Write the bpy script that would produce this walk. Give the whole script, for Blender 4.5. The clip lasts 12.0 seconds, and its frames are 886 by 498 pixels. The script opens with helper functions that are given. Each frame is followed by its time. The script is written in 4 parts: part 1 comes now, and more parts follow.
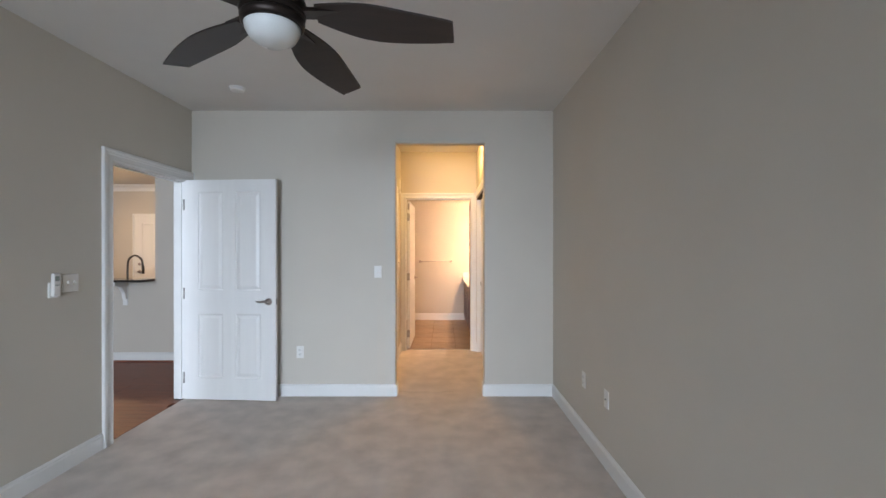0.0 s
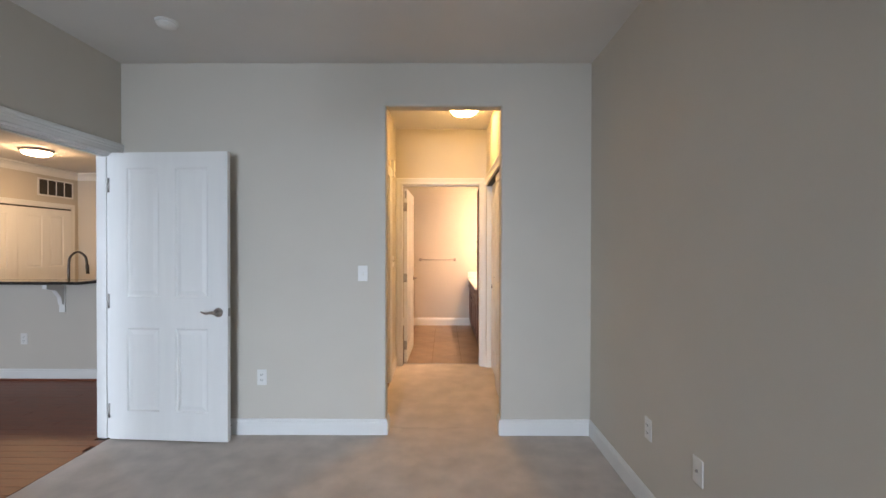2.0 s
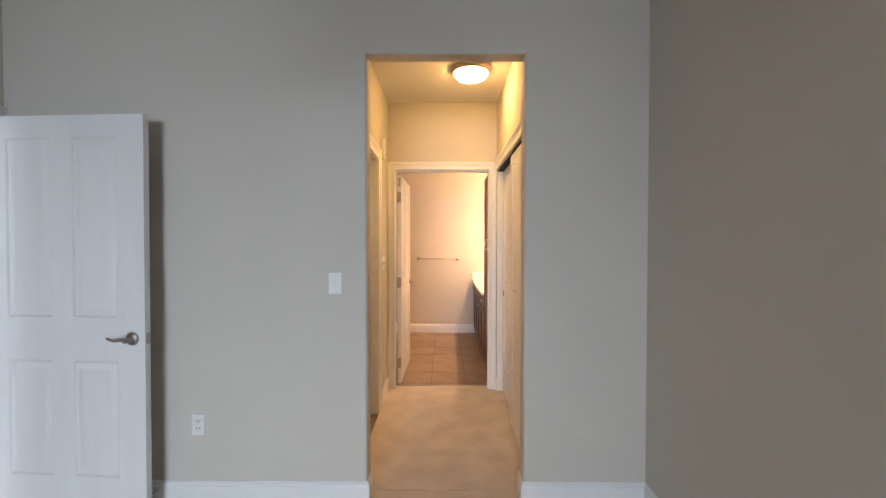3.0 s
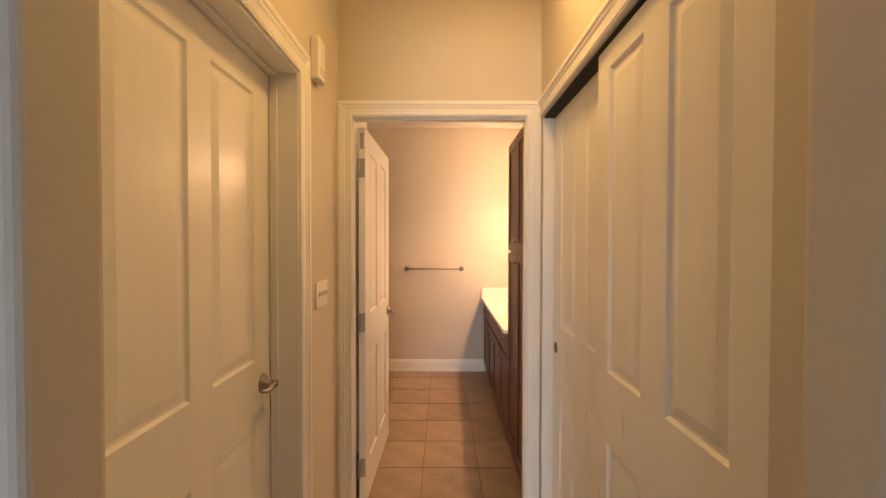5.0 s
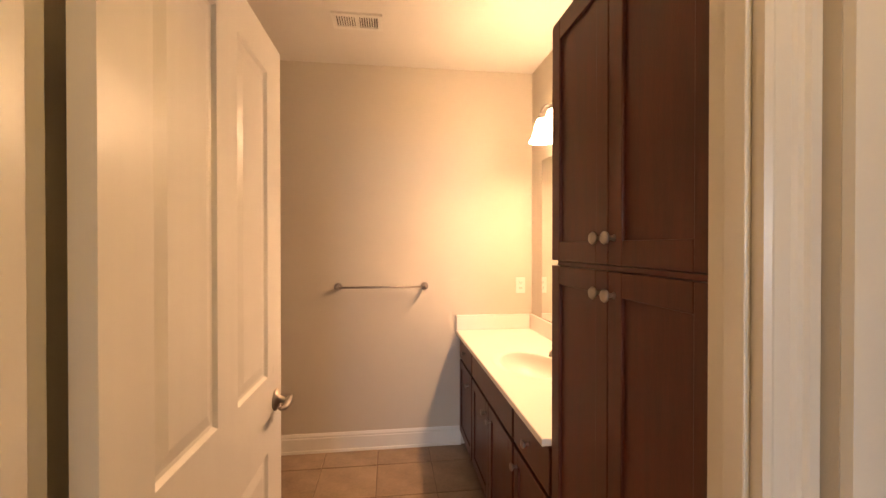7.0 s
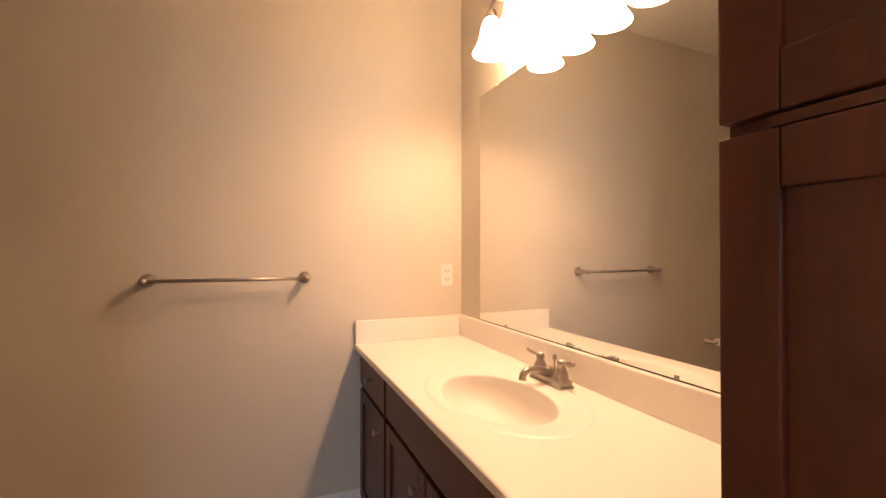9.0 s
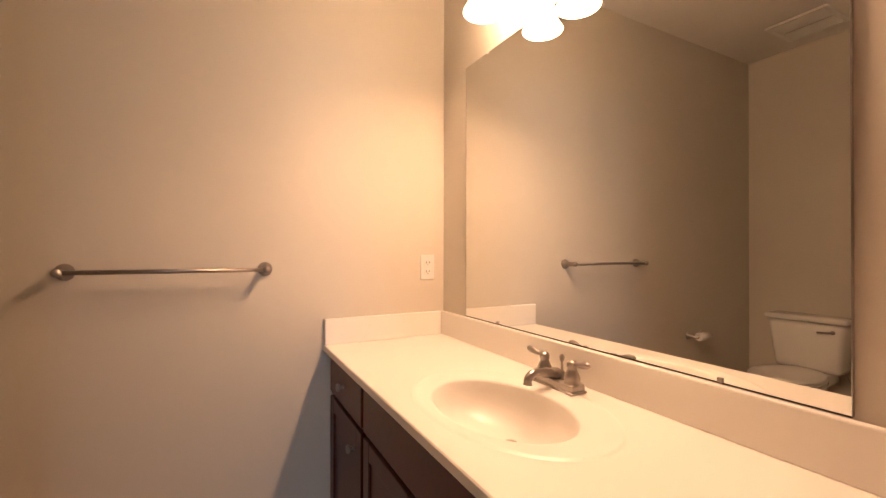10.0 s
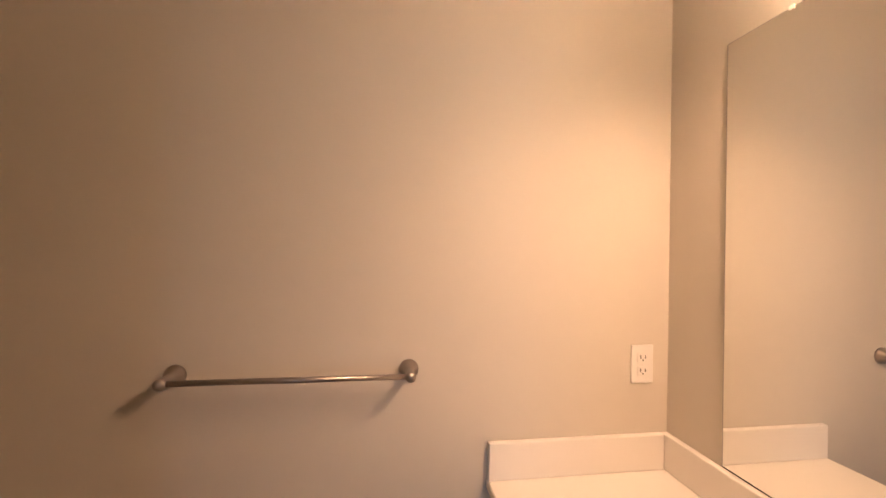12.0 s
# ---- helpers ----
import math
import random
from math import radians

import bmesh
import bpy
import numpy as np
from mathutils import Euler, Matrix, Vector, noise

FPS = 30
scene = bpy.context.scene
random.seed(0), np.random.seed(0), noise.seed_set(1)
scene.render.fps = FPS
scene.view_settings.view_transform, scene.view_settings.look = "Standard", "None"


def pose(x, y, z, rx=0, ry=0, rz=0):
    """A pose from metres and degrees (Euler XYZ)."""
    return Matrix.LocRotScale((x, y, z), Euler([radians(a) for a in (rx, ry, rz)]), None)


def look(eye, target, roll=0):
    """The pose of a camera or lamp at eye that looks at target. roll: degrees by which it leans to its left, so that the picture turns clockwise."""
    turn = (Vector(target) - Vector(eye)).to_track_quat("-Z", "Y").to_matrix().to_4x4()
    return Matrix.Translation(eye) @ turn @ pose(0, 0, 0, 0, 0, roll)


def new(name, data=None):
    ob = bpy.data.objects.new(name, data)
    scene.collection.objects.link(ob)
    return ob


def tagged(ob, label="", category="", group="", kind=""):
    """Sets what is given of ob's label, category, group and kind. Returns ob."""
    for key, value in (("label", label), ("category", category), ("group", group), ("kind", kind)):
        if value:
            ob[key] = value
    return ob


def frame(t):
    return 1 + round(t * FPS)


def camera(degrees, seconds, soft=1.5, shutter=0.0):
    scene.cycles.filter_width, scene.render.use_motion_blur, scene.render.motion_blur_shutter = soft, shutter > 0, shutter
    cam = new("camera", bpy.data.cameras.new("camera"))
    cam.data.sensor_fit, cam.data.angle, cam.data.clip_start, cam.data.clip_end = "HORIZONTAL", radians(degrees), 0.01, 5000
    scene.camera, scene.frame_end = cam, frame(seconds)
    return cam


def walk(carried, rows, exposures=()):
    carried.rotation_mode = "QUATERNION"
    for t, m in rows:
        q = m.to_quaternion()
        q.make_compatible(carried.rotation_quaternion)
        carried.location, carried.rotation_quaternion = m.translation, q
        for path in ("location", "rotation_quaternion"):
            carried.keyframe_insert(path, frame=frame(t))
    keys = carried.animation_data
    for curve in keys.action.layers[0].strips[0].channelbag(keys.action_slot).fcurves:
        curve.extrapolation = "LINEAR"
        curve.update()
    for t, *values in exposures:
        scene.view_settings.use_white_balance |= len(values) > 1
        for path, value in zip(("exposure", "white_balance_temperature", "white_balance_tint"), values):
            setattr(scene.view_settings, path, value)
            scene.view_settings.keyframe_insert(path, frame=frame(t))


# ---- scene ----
cam = camera(93.2, 12.0)
PATH = [
    (0, (0.448, 0.203, 1.408), (0.449, 2.203, 1.405), 0.0),
    (0.5, (0.446, 0.355, 1.408), (0.443, 2.355, 1.401), 0.1),
    (1, (0.443, 0.549, 1.406), (0.438, 2.549, 1.398), 0.1),
    (1.5, (0.435, 0.802, 1.388), (0.431, 2.802, 1.379), -0.0),
    (2, (0.43, 1.128, 1.384), (0.422, 3.128, 1.371), 0.1),
    (2.5, (0.409, 1.53, 1.383), (0.405, 3.53, 1.368), 0.0),
    (3, (0.42, 1.956, 1.407), (0.409, 3.956, 1.374), 0.1),
    (4.8, (0.438, 3.63, 1.42), (0.412, 5.63, 1.408), 0.1),
    (5, (0.408, 3.801, 1.454), (0.407, 5.801, 1.416), 0.1),
    (5.5, (0.403, 4.239, 1.442), (0.413, 6.239, 1.407), -0.1),
    (6, (0.391, 4.665, 1.443), (0.422, 6.664, 1.406), -0.2),
    (6.5, (0.359, 5.085, 1.433), (0.498, 7.08, 1.411), -0.0),
    (7, (0.359, 5.474, 1.434), (0.613, 7.458, 1.419), -0.0),
    (8.8, (0.428, 6.39, 1.252), (1.174, 8.245, 1.304), 0.0),
    (9, (0.434, 6.444, 1.26), (1.221, 8.283, 1.279), 0.0),
    (9.5, (0.435, 6.559, 1.236), (1.332, 8.346, 1.248), 0.1),
    (10, (0.452, 6.676, 1.218), (1.391, 8.442, 1.23), 0.1),
    (10.5, (0.478, 6.819, 1.26), (1.411, 8.587, 1.268), 0.1),
    (11, (0.539, 6.951, 1.357), (1.378, 8.767, 1.366), 0.1),
    (11.5, (0.574, 7.103, 1.432), (1.191, 9.005, 1.439), 0.4),
    (12, (0.526, 7.287, 1.484), (0.819, 9.266, 1.485), 0.8),
]
walk(cam, [(t, look(eye, to, roll)) for t, eye, to, roll in PATH], [(0, 0.12, 6380, 9), (3, -0.1, 6550, 10), (5, -0.45, 7000, 11), (6.3, -0.5, 7000, 10), (7.1, -0.6, 6900, 10), (9, -0.97, 6300, 10), (10.5, -1.1, 6200, 10), (12, -1.28, 6050, 11)])

# ---- light ----
world = bpy.data.worlds.new("world")
scene.world = world
world.use_nodes = True
wn = world.node_tree
sky = wn.nodes.new("ShaderNodeTexSky")
sky.sky_type, sky.sun_disc = "NISHITA", False
sky.sun_elevation, sky.sun_rotation = radians(35), radians(60)
wn.links.new(sky.outputs[0], wn.nodes["Background"].inputs[0])
wn.nodes["Background"].inputs[1].default_value = 0.12


def area_lamp(name, place, turn, w, h, power, colour):
    d = bpy.data.lights.new(name, "AREA")
    d.shape, d.size, d.size_y, d.energy, d.color = "RECTANGLE", w, h, power, colour
    ob = new(name, d)
    ob.matrix_world = pose(*place, *turn)
    return ob


def bulb(name, place, power, colour, radius=0.03):
    d = bpy.data.lights.new(name, "POINT")
    d.energy, d.color, d.shadow_soft_size = power, colour, radius
    ob = new(name, d)
    ob.location = place
    return ob


DAY = (0.72, 0.83, 1.0)
WARM = (1.0, 0.54, 0.31)
HALL_WARM = (1.0, 0.57, 0.19)
area_lamp("window_daylight", (-0.45, -3.77, 1.5), (80, 0, 0), 2.0, 1.5, 47, DAY).data.spread = radians(60)
area_lamp("living_daylight", (-4.3, -3.77, 1.5), (85, 0, 0), 2.2, 1.6, 300, DAY)
HALL_GLOW, BATH_GLOW, KITCHEN_GLOW = 82.0, 74.0, 175.0
BATH_BULB = 24.0


# ---- materials ----
def material(name, base, rough=0.6, metal=0.0, vary=0.06, scale=6.0, fine=180.0, bump=0.05, coat=0.0, random_vary=0.0, stretch=(1, 1, 1)):
    """A surface with broad mottling, fine grain and fine relief."""
    m = bpy.data.materials.new(name)
    m.use_nodes = True
    t = m.node_tree
    b = t.nodes["Principled BSDF"]
    b.inputs["Roughness"].default_value, b.inputs["Metallic"].default_value = rough, metal
    b.inputs["Coat Weight"].default_value = coat
    co = t.nodes.new("ShaderNodeTexCoord")
    mp = t.nodes.new("ShaderNodeMapping")
    mp.inputs["Scale"].default_value = stretch
    t.links.new(co.outputs["Object"], mp.inputs[0])
    big, small = t.nodes.new("ShaderNodeTexNoise"), t.nodes.new("ShaderNodeTexNoise")
    big.inputs["Scale"].default_value, small.inputs["Scale"].default_value = scale, fine
    big.inputs["Detail"].default_value, small.inputs["Detail"].default_value = 4, 2
    for n in (big, small):
        t.links.new(mp.outputs[0], n.inputs["Vector"])
    add = t.nodes.new("ShaderNodeMath")
    add.operation = "MULTIPLY_ADD"
    t.links.new(small.outputs[0], add.inputs[0])
    add.inputs[1].default_value = 0.35
    t.links.new(big.outputs[0], add.inputs[2])
    last = add
    if random_vary:
        info = t.nodes.new("ShaderNodeObjectInfo")
        rnd = t.nodes.new("ShaderNodeMath")
        rnd.operation = "MULTIPLY_ADD"
        t.links.new(info.outputs["Random"], rnd.inputs[0])
        rnd.inputs[1].default_value = random_vary
        t.links.new(add.outputs[0], rnd.inputs[2])
        last = rnd
    rampn = t.nodes.new("ShaderNodeValToRGB")
    lo = [max(0, c * (1 - vary * 2)) for c in base]
    hi = [min(1, c * (1 + vary * 2)) for c in base]
    rampn.color_ramp.elements[0].position, rampn.color_ramp.elements[1].position = 0.35, 1.0 + random_vary * 0.7
    rampn.color_ramp.elements[0].color, rampn.color_ramp.elements[1].color = (*lo, 1), (*hi, 1)
    t.links.new(last.outputs[0], rampn.inputs[0])
    t.links.new(rampn.outputs[0], b.inputs["Base Color"])
    rr = t.nodes.new("ShaderNodeMapRange")
    rr.inputs["To Min"].default_value, rr.inputs["To Max"].default_value = max(0.02, rough - 0.06), min(1, rough + 0.06)
    t.links.new(big.outputs[0], rr.inputs[0])
    t.links.new(rr.outputs[0], b.inputs["Roughness"])
    if bump:
        bp = t.nodes.new("ShaderNodeBump")
        bp.inputs["Strength"].default_value, bp.inputs["Distance"].default_value = bump, 0.004
        t.links.new(small.outputs[0], bp.inputs["Height"])
        t.links.new(bp.outputs[0], b.inputs["Normal"])
    return m


def glow(name, colour, strength):
    m = material(name, (0.85, 0.85, 0.82), 0.3, bump=0)
    b = m.node_tree.nodes["Principled BSDF"]
    b.inputs["Emission Color"].default_value = (*colour, 1)
    b.inputs["Emission Strength"].default_value = strength
    return m


PAINT = material("greige_wall_paint", (0.60, 0.56, 0.49), 0.75, vary=0.02, scale=1.5, fine=320, bump=0.12)
CEIL = material("ceiling_paint", (0.72, 0.70, 0.67), 0.85, vary=0.02, scale=2, fine=260, bump=0.15)
TRIM = material("white_trim_paint", (0.80, 0.80, 0.78), 0.32, vary=0.015, scale=4, fine=140, bump=0.02)
DOORP = material("white_door_paint", (0.80, 0.80, 0.78), 0.30, vary=0.015, scale=3, fine=120, bump=0.05, stretch=(6, 6, 0.6))
CARPET = material("beige_cut_pile_carpet", (0.66, 0.585, 0.525), 0.95, vary=0.10, scale=5.5, fine=420, bump=0.9)
TILE = material("brown_ceramic_tile", (0.235, 0.168, 0.118), 0.42, vary=0.2, scale=7, fine=60, bump=0.06, random_vary=0.2)
GROUT = material("brown_grout", (0.20, 0.14, 0.10), 0.9, vary=0.1, fine=300, bump=0.3)
PLANK = material("reddish_brown_plank", (0.19, 0.058, 0.027), 0.45, vary=0.2, scale=5, fine=40, bump=0.05, random_vary=0.12, stretch=(1, 9, 1))
ESPRESSO = material("dark_cherry_cabinet_finish", (0.078, 0.0185, 0.0105), 0.36, vary=0.2, scale=5, fine=60, bump=0.04, stretch=(8, 8, 1))
INNER = material("cabinet_gap_shadow_wood", (0.03, 0.012, 0.008), 0.7)
MARBLE = material("cultured_marble", (0.82, 0.79, 0.74), 0.30, vary=0.006, scale=3, fine=40, bump=0.0)
for link in [k for k in MARBLE.node_tree.links if k.to_socket.name in ("Roughness", "Base Color")]:
    MARBLE.node_tree.links.remove(link)
MARBLE.node_tree.nodes["Principled BSDF"].inputs["Base Color"].default_value = (0.82, 0.79, 0.74, 1)
NICKEL = material("brushed_nickel", (0.40, 0.36, 0.33), 0.36, 1.0, vary=0.03, scale=8, fine=60, bump=0)
STEEL = material("hinge_steel", (0.42, 0.40, 0.38), 0.38, 1.0, vary=0.06, scale=30, fine=300, bump=0.03)
GUNMETAL = material("dark_brushed_metal", (0.12, 0.11, 0.10), 0.3, 1.0, vary=0.05, bump=0)
BRONZE = material("dark_bronze_metal", (0.035, 0.026, 0.022), 0.4, 0.7, vary=0.1)
BLADE = material("dark_walnut_blade", (0.030, 0.021, 0.018), 0.5, vary=0.2, scale=4, fine=60, bump=0.05, stretch=(1, 8, 1))
PLASTIC = material("white_plastic", (0.78, 0.77, 0.74), 0.35, vary=0.02, bump=0)
SLOT = material("dark_slot", (0.03, 0.028, 0.026), 0.8, bump=0)
# Flat dark colour for vents: the shade inside is painted, no duct is built.
VENTSHADE = material("vent_shade_dark", (0.07, 0.06, 0.05), 0.8, bump=0)
GRANITE = material("black_granite", (0.02, 0.018, 0.017), 0.12, vary=0.5, scale=60, fine=200, bump=0)
PORCELAIN = material("white_porcelain", (0.80, 0.79, 0.76), 0.12, vary=0.015, bump=0, coat=0.5)
PAPER = material("toilet_paper", (0.82, 0.81, 0.78), 0.95, vary=0.03, fine=300, bump=0.2)
OPAL = material("unlit_opal_glass", (0.72, 0.74, 0.72), 0.25, vary=0.02, bump=0)
LCD = material("grey_display", (0.22, 0.25, 0.22), 0.2, bump=0)
HALL_OPAL = glow("lit_hall_glass", HALL_WARM, HALL_GLOW)
BATH_OPAL = glow("lit_vanity_glass", (1.0, 0.61, 0.34), BATH_GLOW)
KITCHEN_OPAL = glow("lit_kitchen_glass", (1.0, 0.62, 0.32), KITCHEN_GLOW)
MIRROR = material("silvered_mirror", (0.86, 0.87, 0.85), 0.01, 1.0, vary=0.0, bump=0)
MIRROR.node_tree.nodes["Principled BSDF"].inputs["Roughness"].links and MIRROR.node_tree.links.remove(MIRROR.node_tree.nodes["Principled BSDF"].inputs["Roughness"].links[0])
MIRROR.node_tree.nodes["Principled BSDF"].inputs["Roughness"].default_value = 0.0
CLEAR = material("clear_plastic", (0.75, 0.72, 0.66), 0.15, bump=0)
GLASS = bpy.data.materials.new("window_glass")
GLASS.use_nodes = True
GLASS.node_tree.nodes["Principled BSDF"].inputs["Transmission Weight"].default_value = 1.0
GLASS.node_tree.nodes["Principled BSDF"].inputs["Roughness"].default_value = 0.0


# ---- mesh helpers ----
def box(bm, x0, x1, y0, y1, z0, z1, bevel=0.0):
    r = bmesh.ops.create_cube(bm, size=1.0, matrix=Matrix.Translation(((x0 + x1) / 2, (y0 + y1) / 2, (z0 + z1) / 2)) @ Matrix.Diagonal((abs(x1 - x0), abs(y1 - y0), abs(z1 - z0), 1)))
    if bevel:
        es = list({e for v in r["verts"] for e in v.link_edges})
        bmesh.ops.bevel(bm, geom=es, offset=bevel, segments=2, affect="EDGES", profile=0.5)
    return bm


def boxes(*rows, bevel=0.0):
    bm = bmesh.new()
    for r in rows:
        box(bm, *r, bevel=bevel)
    return bm


def lathe(profile, m=None, steps=32, sx=1.0, sy=1.0):
    """Turn (radius, height) pairs about z."""
    bm = bmesh.new()
    rings = []
    for r, z in profile:
        if r < 1e-5:
            rings.append([bm.verts.new((0, 0, z))])
        else:
            rings.append([bm.verts.new((sx * r * math.cos(2 * math.pi * i / steps), sy * r * math.sin(2 * math.pi * i / steps), z)) for i in range(steps)])
    for a, b in zip(rings, rings[1:]):
        for i in range(steps):
            j = (i + 1) % steps
            vs = [a[i % len(a)], a[j % len(a)], b[j % len(b)], b[i % len(b)]]
            u = []
            for v in vs:
                if v not in u:
                    u.append(v)
            if len(u) > 2:
                bm.faces.new(u)
    for end in (rings[0], rings[-1]):
        if len(end) > 2:
            bm.faces.new(end)
    bmesh.ops.recalc_face_normals(bm, faces=bm.faces)
    if m is not None:
        bmesh.ops.transform(bm, matrix=m, verts=bm.verts)
    return bm


def tube(points, radii, sides=14):
    """A round bar along points, with a radius at each."""
    bm = bmesh.new()
    pts = [Vector(p) for p in points]
    if not isinstance(radii, (list, tuple)):
        radii = [radii] * len(pts)
    rings, up = [], Vector((0.13, 0.31, 0.94))
    for i, p in enumerate(pts):
        d = (pts[min(i + 1, len(pts) - 1)] - pts[max(i - 1, 0)]).normalized()
        s = d.cross(up).normalized()
        if s.length < 0.1:
            s = Vector((1, 0, 0))
        n = s.cross(d).normalized()
        rings.append([bm.verts.new(p + radii[i] * (math.cos(2 * math.pi * k / sides) * s + math.sin(2 * math.pi * k / sides) * n)) for k in range(sides)])
    for a, b in zip(rings, rings[1:]):
        for k in range(sides):
            bm.faces.new((a[k], a[(k + 1) % sides], b[(k + 1) % sides], b[k]))
    bm.faces.new(rings[0])
    bm.faces.new(rings[-1])
    bmesh.ops.recalc_face_normals(bm, faces=bm.faces)
    return bm


def arc(points, n=6):
    """Smooth a few guide points into a curve."""
    p = [Vector(q) for q in points]
    p = [p[0] * 2 - p[1]] + p + [p[-1] * 2 - p[-2]]
    out = []
    for i in range(1, len(p) - 2):
        for k in range(n):
            t = k / n
            out.append(0.5 * ((2 * p[i]) + (p[i + 1] - p[i - 1]) * t + (2 * p[i - 1] - 5 * p[i] + 4 * p[i + 1] - p[i + 2]) * t * t + (3 * p[i] - p[i - 1] - 3 * p[i + 1] + p[i + 2]) * t ** 3))
    out.append(p[-2])
    return out


def mesh_object(name, bm, mat, smooth=False):
    me = bpy.data.meshes.new(name)
    bm.to_mesh(me)
    bm.free()
    me.materials.append(mat)
    if smooth:
        me.polygons.foreach_set("use_smooth", [True] * len(me.polygons))
    return new(name, me)


def part(name, bm, mat, parent, label="", smooth=False):
    ob = mesh_object(name, bm, mat, smooth)
    ob.parent = parent
    if label:
        ob["label"] = label
    return ob


def thing(name, label, category, group="", kind="", at=None):
    ob = new(name)
    ob.empty_display_size = 0.05
    if at is not None:
        ob.matrix_basis = at
    return tagged(ob, label, category, group, kind)


def setting(name, bm, mat, label, category="wall"):
    return tagged(mesh_object(name, bm, mat), label, category, kind="structure")


CASING = ((0, 0), (0, 0.012), (0.010, 0.016), (0.018, 0.013), (0.045, 0.013), (0.052, 0.017), (0.062, 0.017), (0.068, 0.022), (0.086, 0.022), (0.09, 0.018), (0.09, 0))
BASE = ((0, 0), (0, 0.014), (0.087, 0.014), (0.096, 0.010), (0.103, 0.012), (0.115, 0.004), (0.115, 0))
BATHBASE = ((0, 0), (0, 0.016), (0.018, 0.016), (0.02, 0.013), (0.098, 0.013), (0.104, 0.010), (0.114, 0.011), (0.131, 0.003), (0.131, 0))
SLIM_CASING = tuple((u * 0.82, v) for u, v in CASING)
CROWN = ((0, 0), (0, 0.10), (0.02, 0.10), (0.04, 0.06), (0.07, 0.03), (0.11, 0.02), (0.13, 0.02), (0.13, 0))


def moulding(a, b, out, normal, profile, mitre=(0, 0)):
    """A strip of a profile (across, proud) from a to b; mitre moves an end outwards with the distance across."""
    bm = bmesh.new()
    a, b, out, normal = Vector(a), Vector(b), Vector(out), Vector(normal)
    d = (b - a).normalized()
    ends = []
    for p, s in ((a, -mitre[0]), (b, mitre[1])):
        ends.append([bm.verts.new(p + out * u + normal * v + d * (s * u)) for u, v in profile])
    n = len(profile)
    for i in range(n):
        bm.faces.new((ends[0][i], ends[0][(i + 1) % n], ends[1][(i + 1) % n], ends[1][i]))
    bm.faces.new(ends[0])
    bm.faces.new(ends[1])
    bmesh.ops.recalc_face_normals(bm, faces=bm.faces)
    return bm


def join(*bms):
    out = bmesh.new()
    for b in bms:
        me = bpy.data.meshes.new("joined")
        b.to_mesh(me)
        b.free()
        out.from_mesh(me)
        bpy.data.meshes.remove(me)
    return out


def casing_round(name, axis, plane, side, lo, hi, top, label, profile=CASING):
    """Door casing on one face of a wall: two legs and a mitred head. axis: the axis along the wall."""
    n = Vector((0, side, 0)) if axis == "x" else Vector((side, 0, 0))
    u = Vector((1, 0, 0)) if axis == "x" else Vector((0, 1, 0))
    at = (lambda s, z: Vector((s, plane, z))) if axis == "x" else (lambda s, z: Vector((plane, s, z)))
    root = tagged(new(name), label, "door casing", kind="structure")
    part("casing_leg", moulding(at(lo, 0), at(lo, top), -u, n, profile, (0, 1)), TRIM, root)
    part("casing_leg", moulding(at(hi, 0), at(hi, top), u, n, profile, (0, 1)), TRIM, root)
    part("casing_head", moulding(at(lo, top), at(hi, top), (0, 0, 1), n, profile, (1, 1)), TRIM, root)
    return root


# ---- structure ----
BW, BE, BN, BS = -1.945, 1.50, 4.295, -3.8      # bedroom walls
HW, HE = -0.122, 0.90                           # passage walls
TW, TE, TS, TN = -1.307, 1.385, 5.985, 8.35      # bathroom walls
KW, KN, KS = -6.4, 9.0, 5.52                    # kitchen walls
H = 2.8
ZB, ZH, ZT = 2.72, 2.68, 2.65



def wall_with_opening(x0, x1, y0, y1, top, lo, hi, head, soft):
    """A wall along x, with one opening from the floor whose corners are rounded over."""
    bm = bmesh.new()
    line = ((x0, 0), (lo, 0), (lo, head), (hi, head), (hi, 0), (x1, 0), (x1, top), (x0, top))
    near = [bm.verts.new((x, y0, z)) for x, z in line]
    far = [bm.verts.new((x, y1, z)) for x, z in line]
    n = len(line)
    for i in range(n):
        bm.faces.new((near[i], near[(i + 1) % n], far[(i + 1) % n], far[i]))
    bm.faces.new(near)
    bm.faces.new(far)
    bmesh.ops.recalc_face_normals(bm, faces=bm.faces)
    es = [bm.edges.get((s[k], s[k + 1])) for s in (near, far) for k in (1, 2, 3)]
    bmesh.ops.bevel(bm, geom=es, offset=soft, segments=4, affect="EDGES", profile=0.5)
    bmesh.ops.triangulate(bm, faces=[f for f in bm.faces if len(f.verts) > 4])
    return bm


setting("wall_bedroom_north", wall_with_opening(BW, BE, BN, 4.41, H, 0, 0.842, 2.408, 0.016), PAINT, "greige painted bedroom wall with a round-cornered opening to the passage")
setting("wall_bedroom_west", boxes((-2.065, BW, BS, 3.315, 0, H), (-2.065, BW, 4.245, 5.635, 0, H), (-2.065, BW, 3.315, 4.245, 2.05, H)), PAINT, "greige painted bedroom wall with a doorway to the kitchen")
setting("wall_bedroom_east", boxes((BE, BE + 0.115, BS, 4.41, 0, H)), PAINT, "long plain greige painted bedroom wall")
setting("wall_bedroom_south", boxes((BW, -1.45, BS - 0.15, BS, 0, H), (0.55, BE, BS - 0.15, BS, 0, H), (-1.45, 0.55, BS - 0.15, BS, 0, 0.75), (-1.45, 0.55, BS - 0.15, BS, 2.25, H)), PAINT, "greige painted bedroom wall with a window")
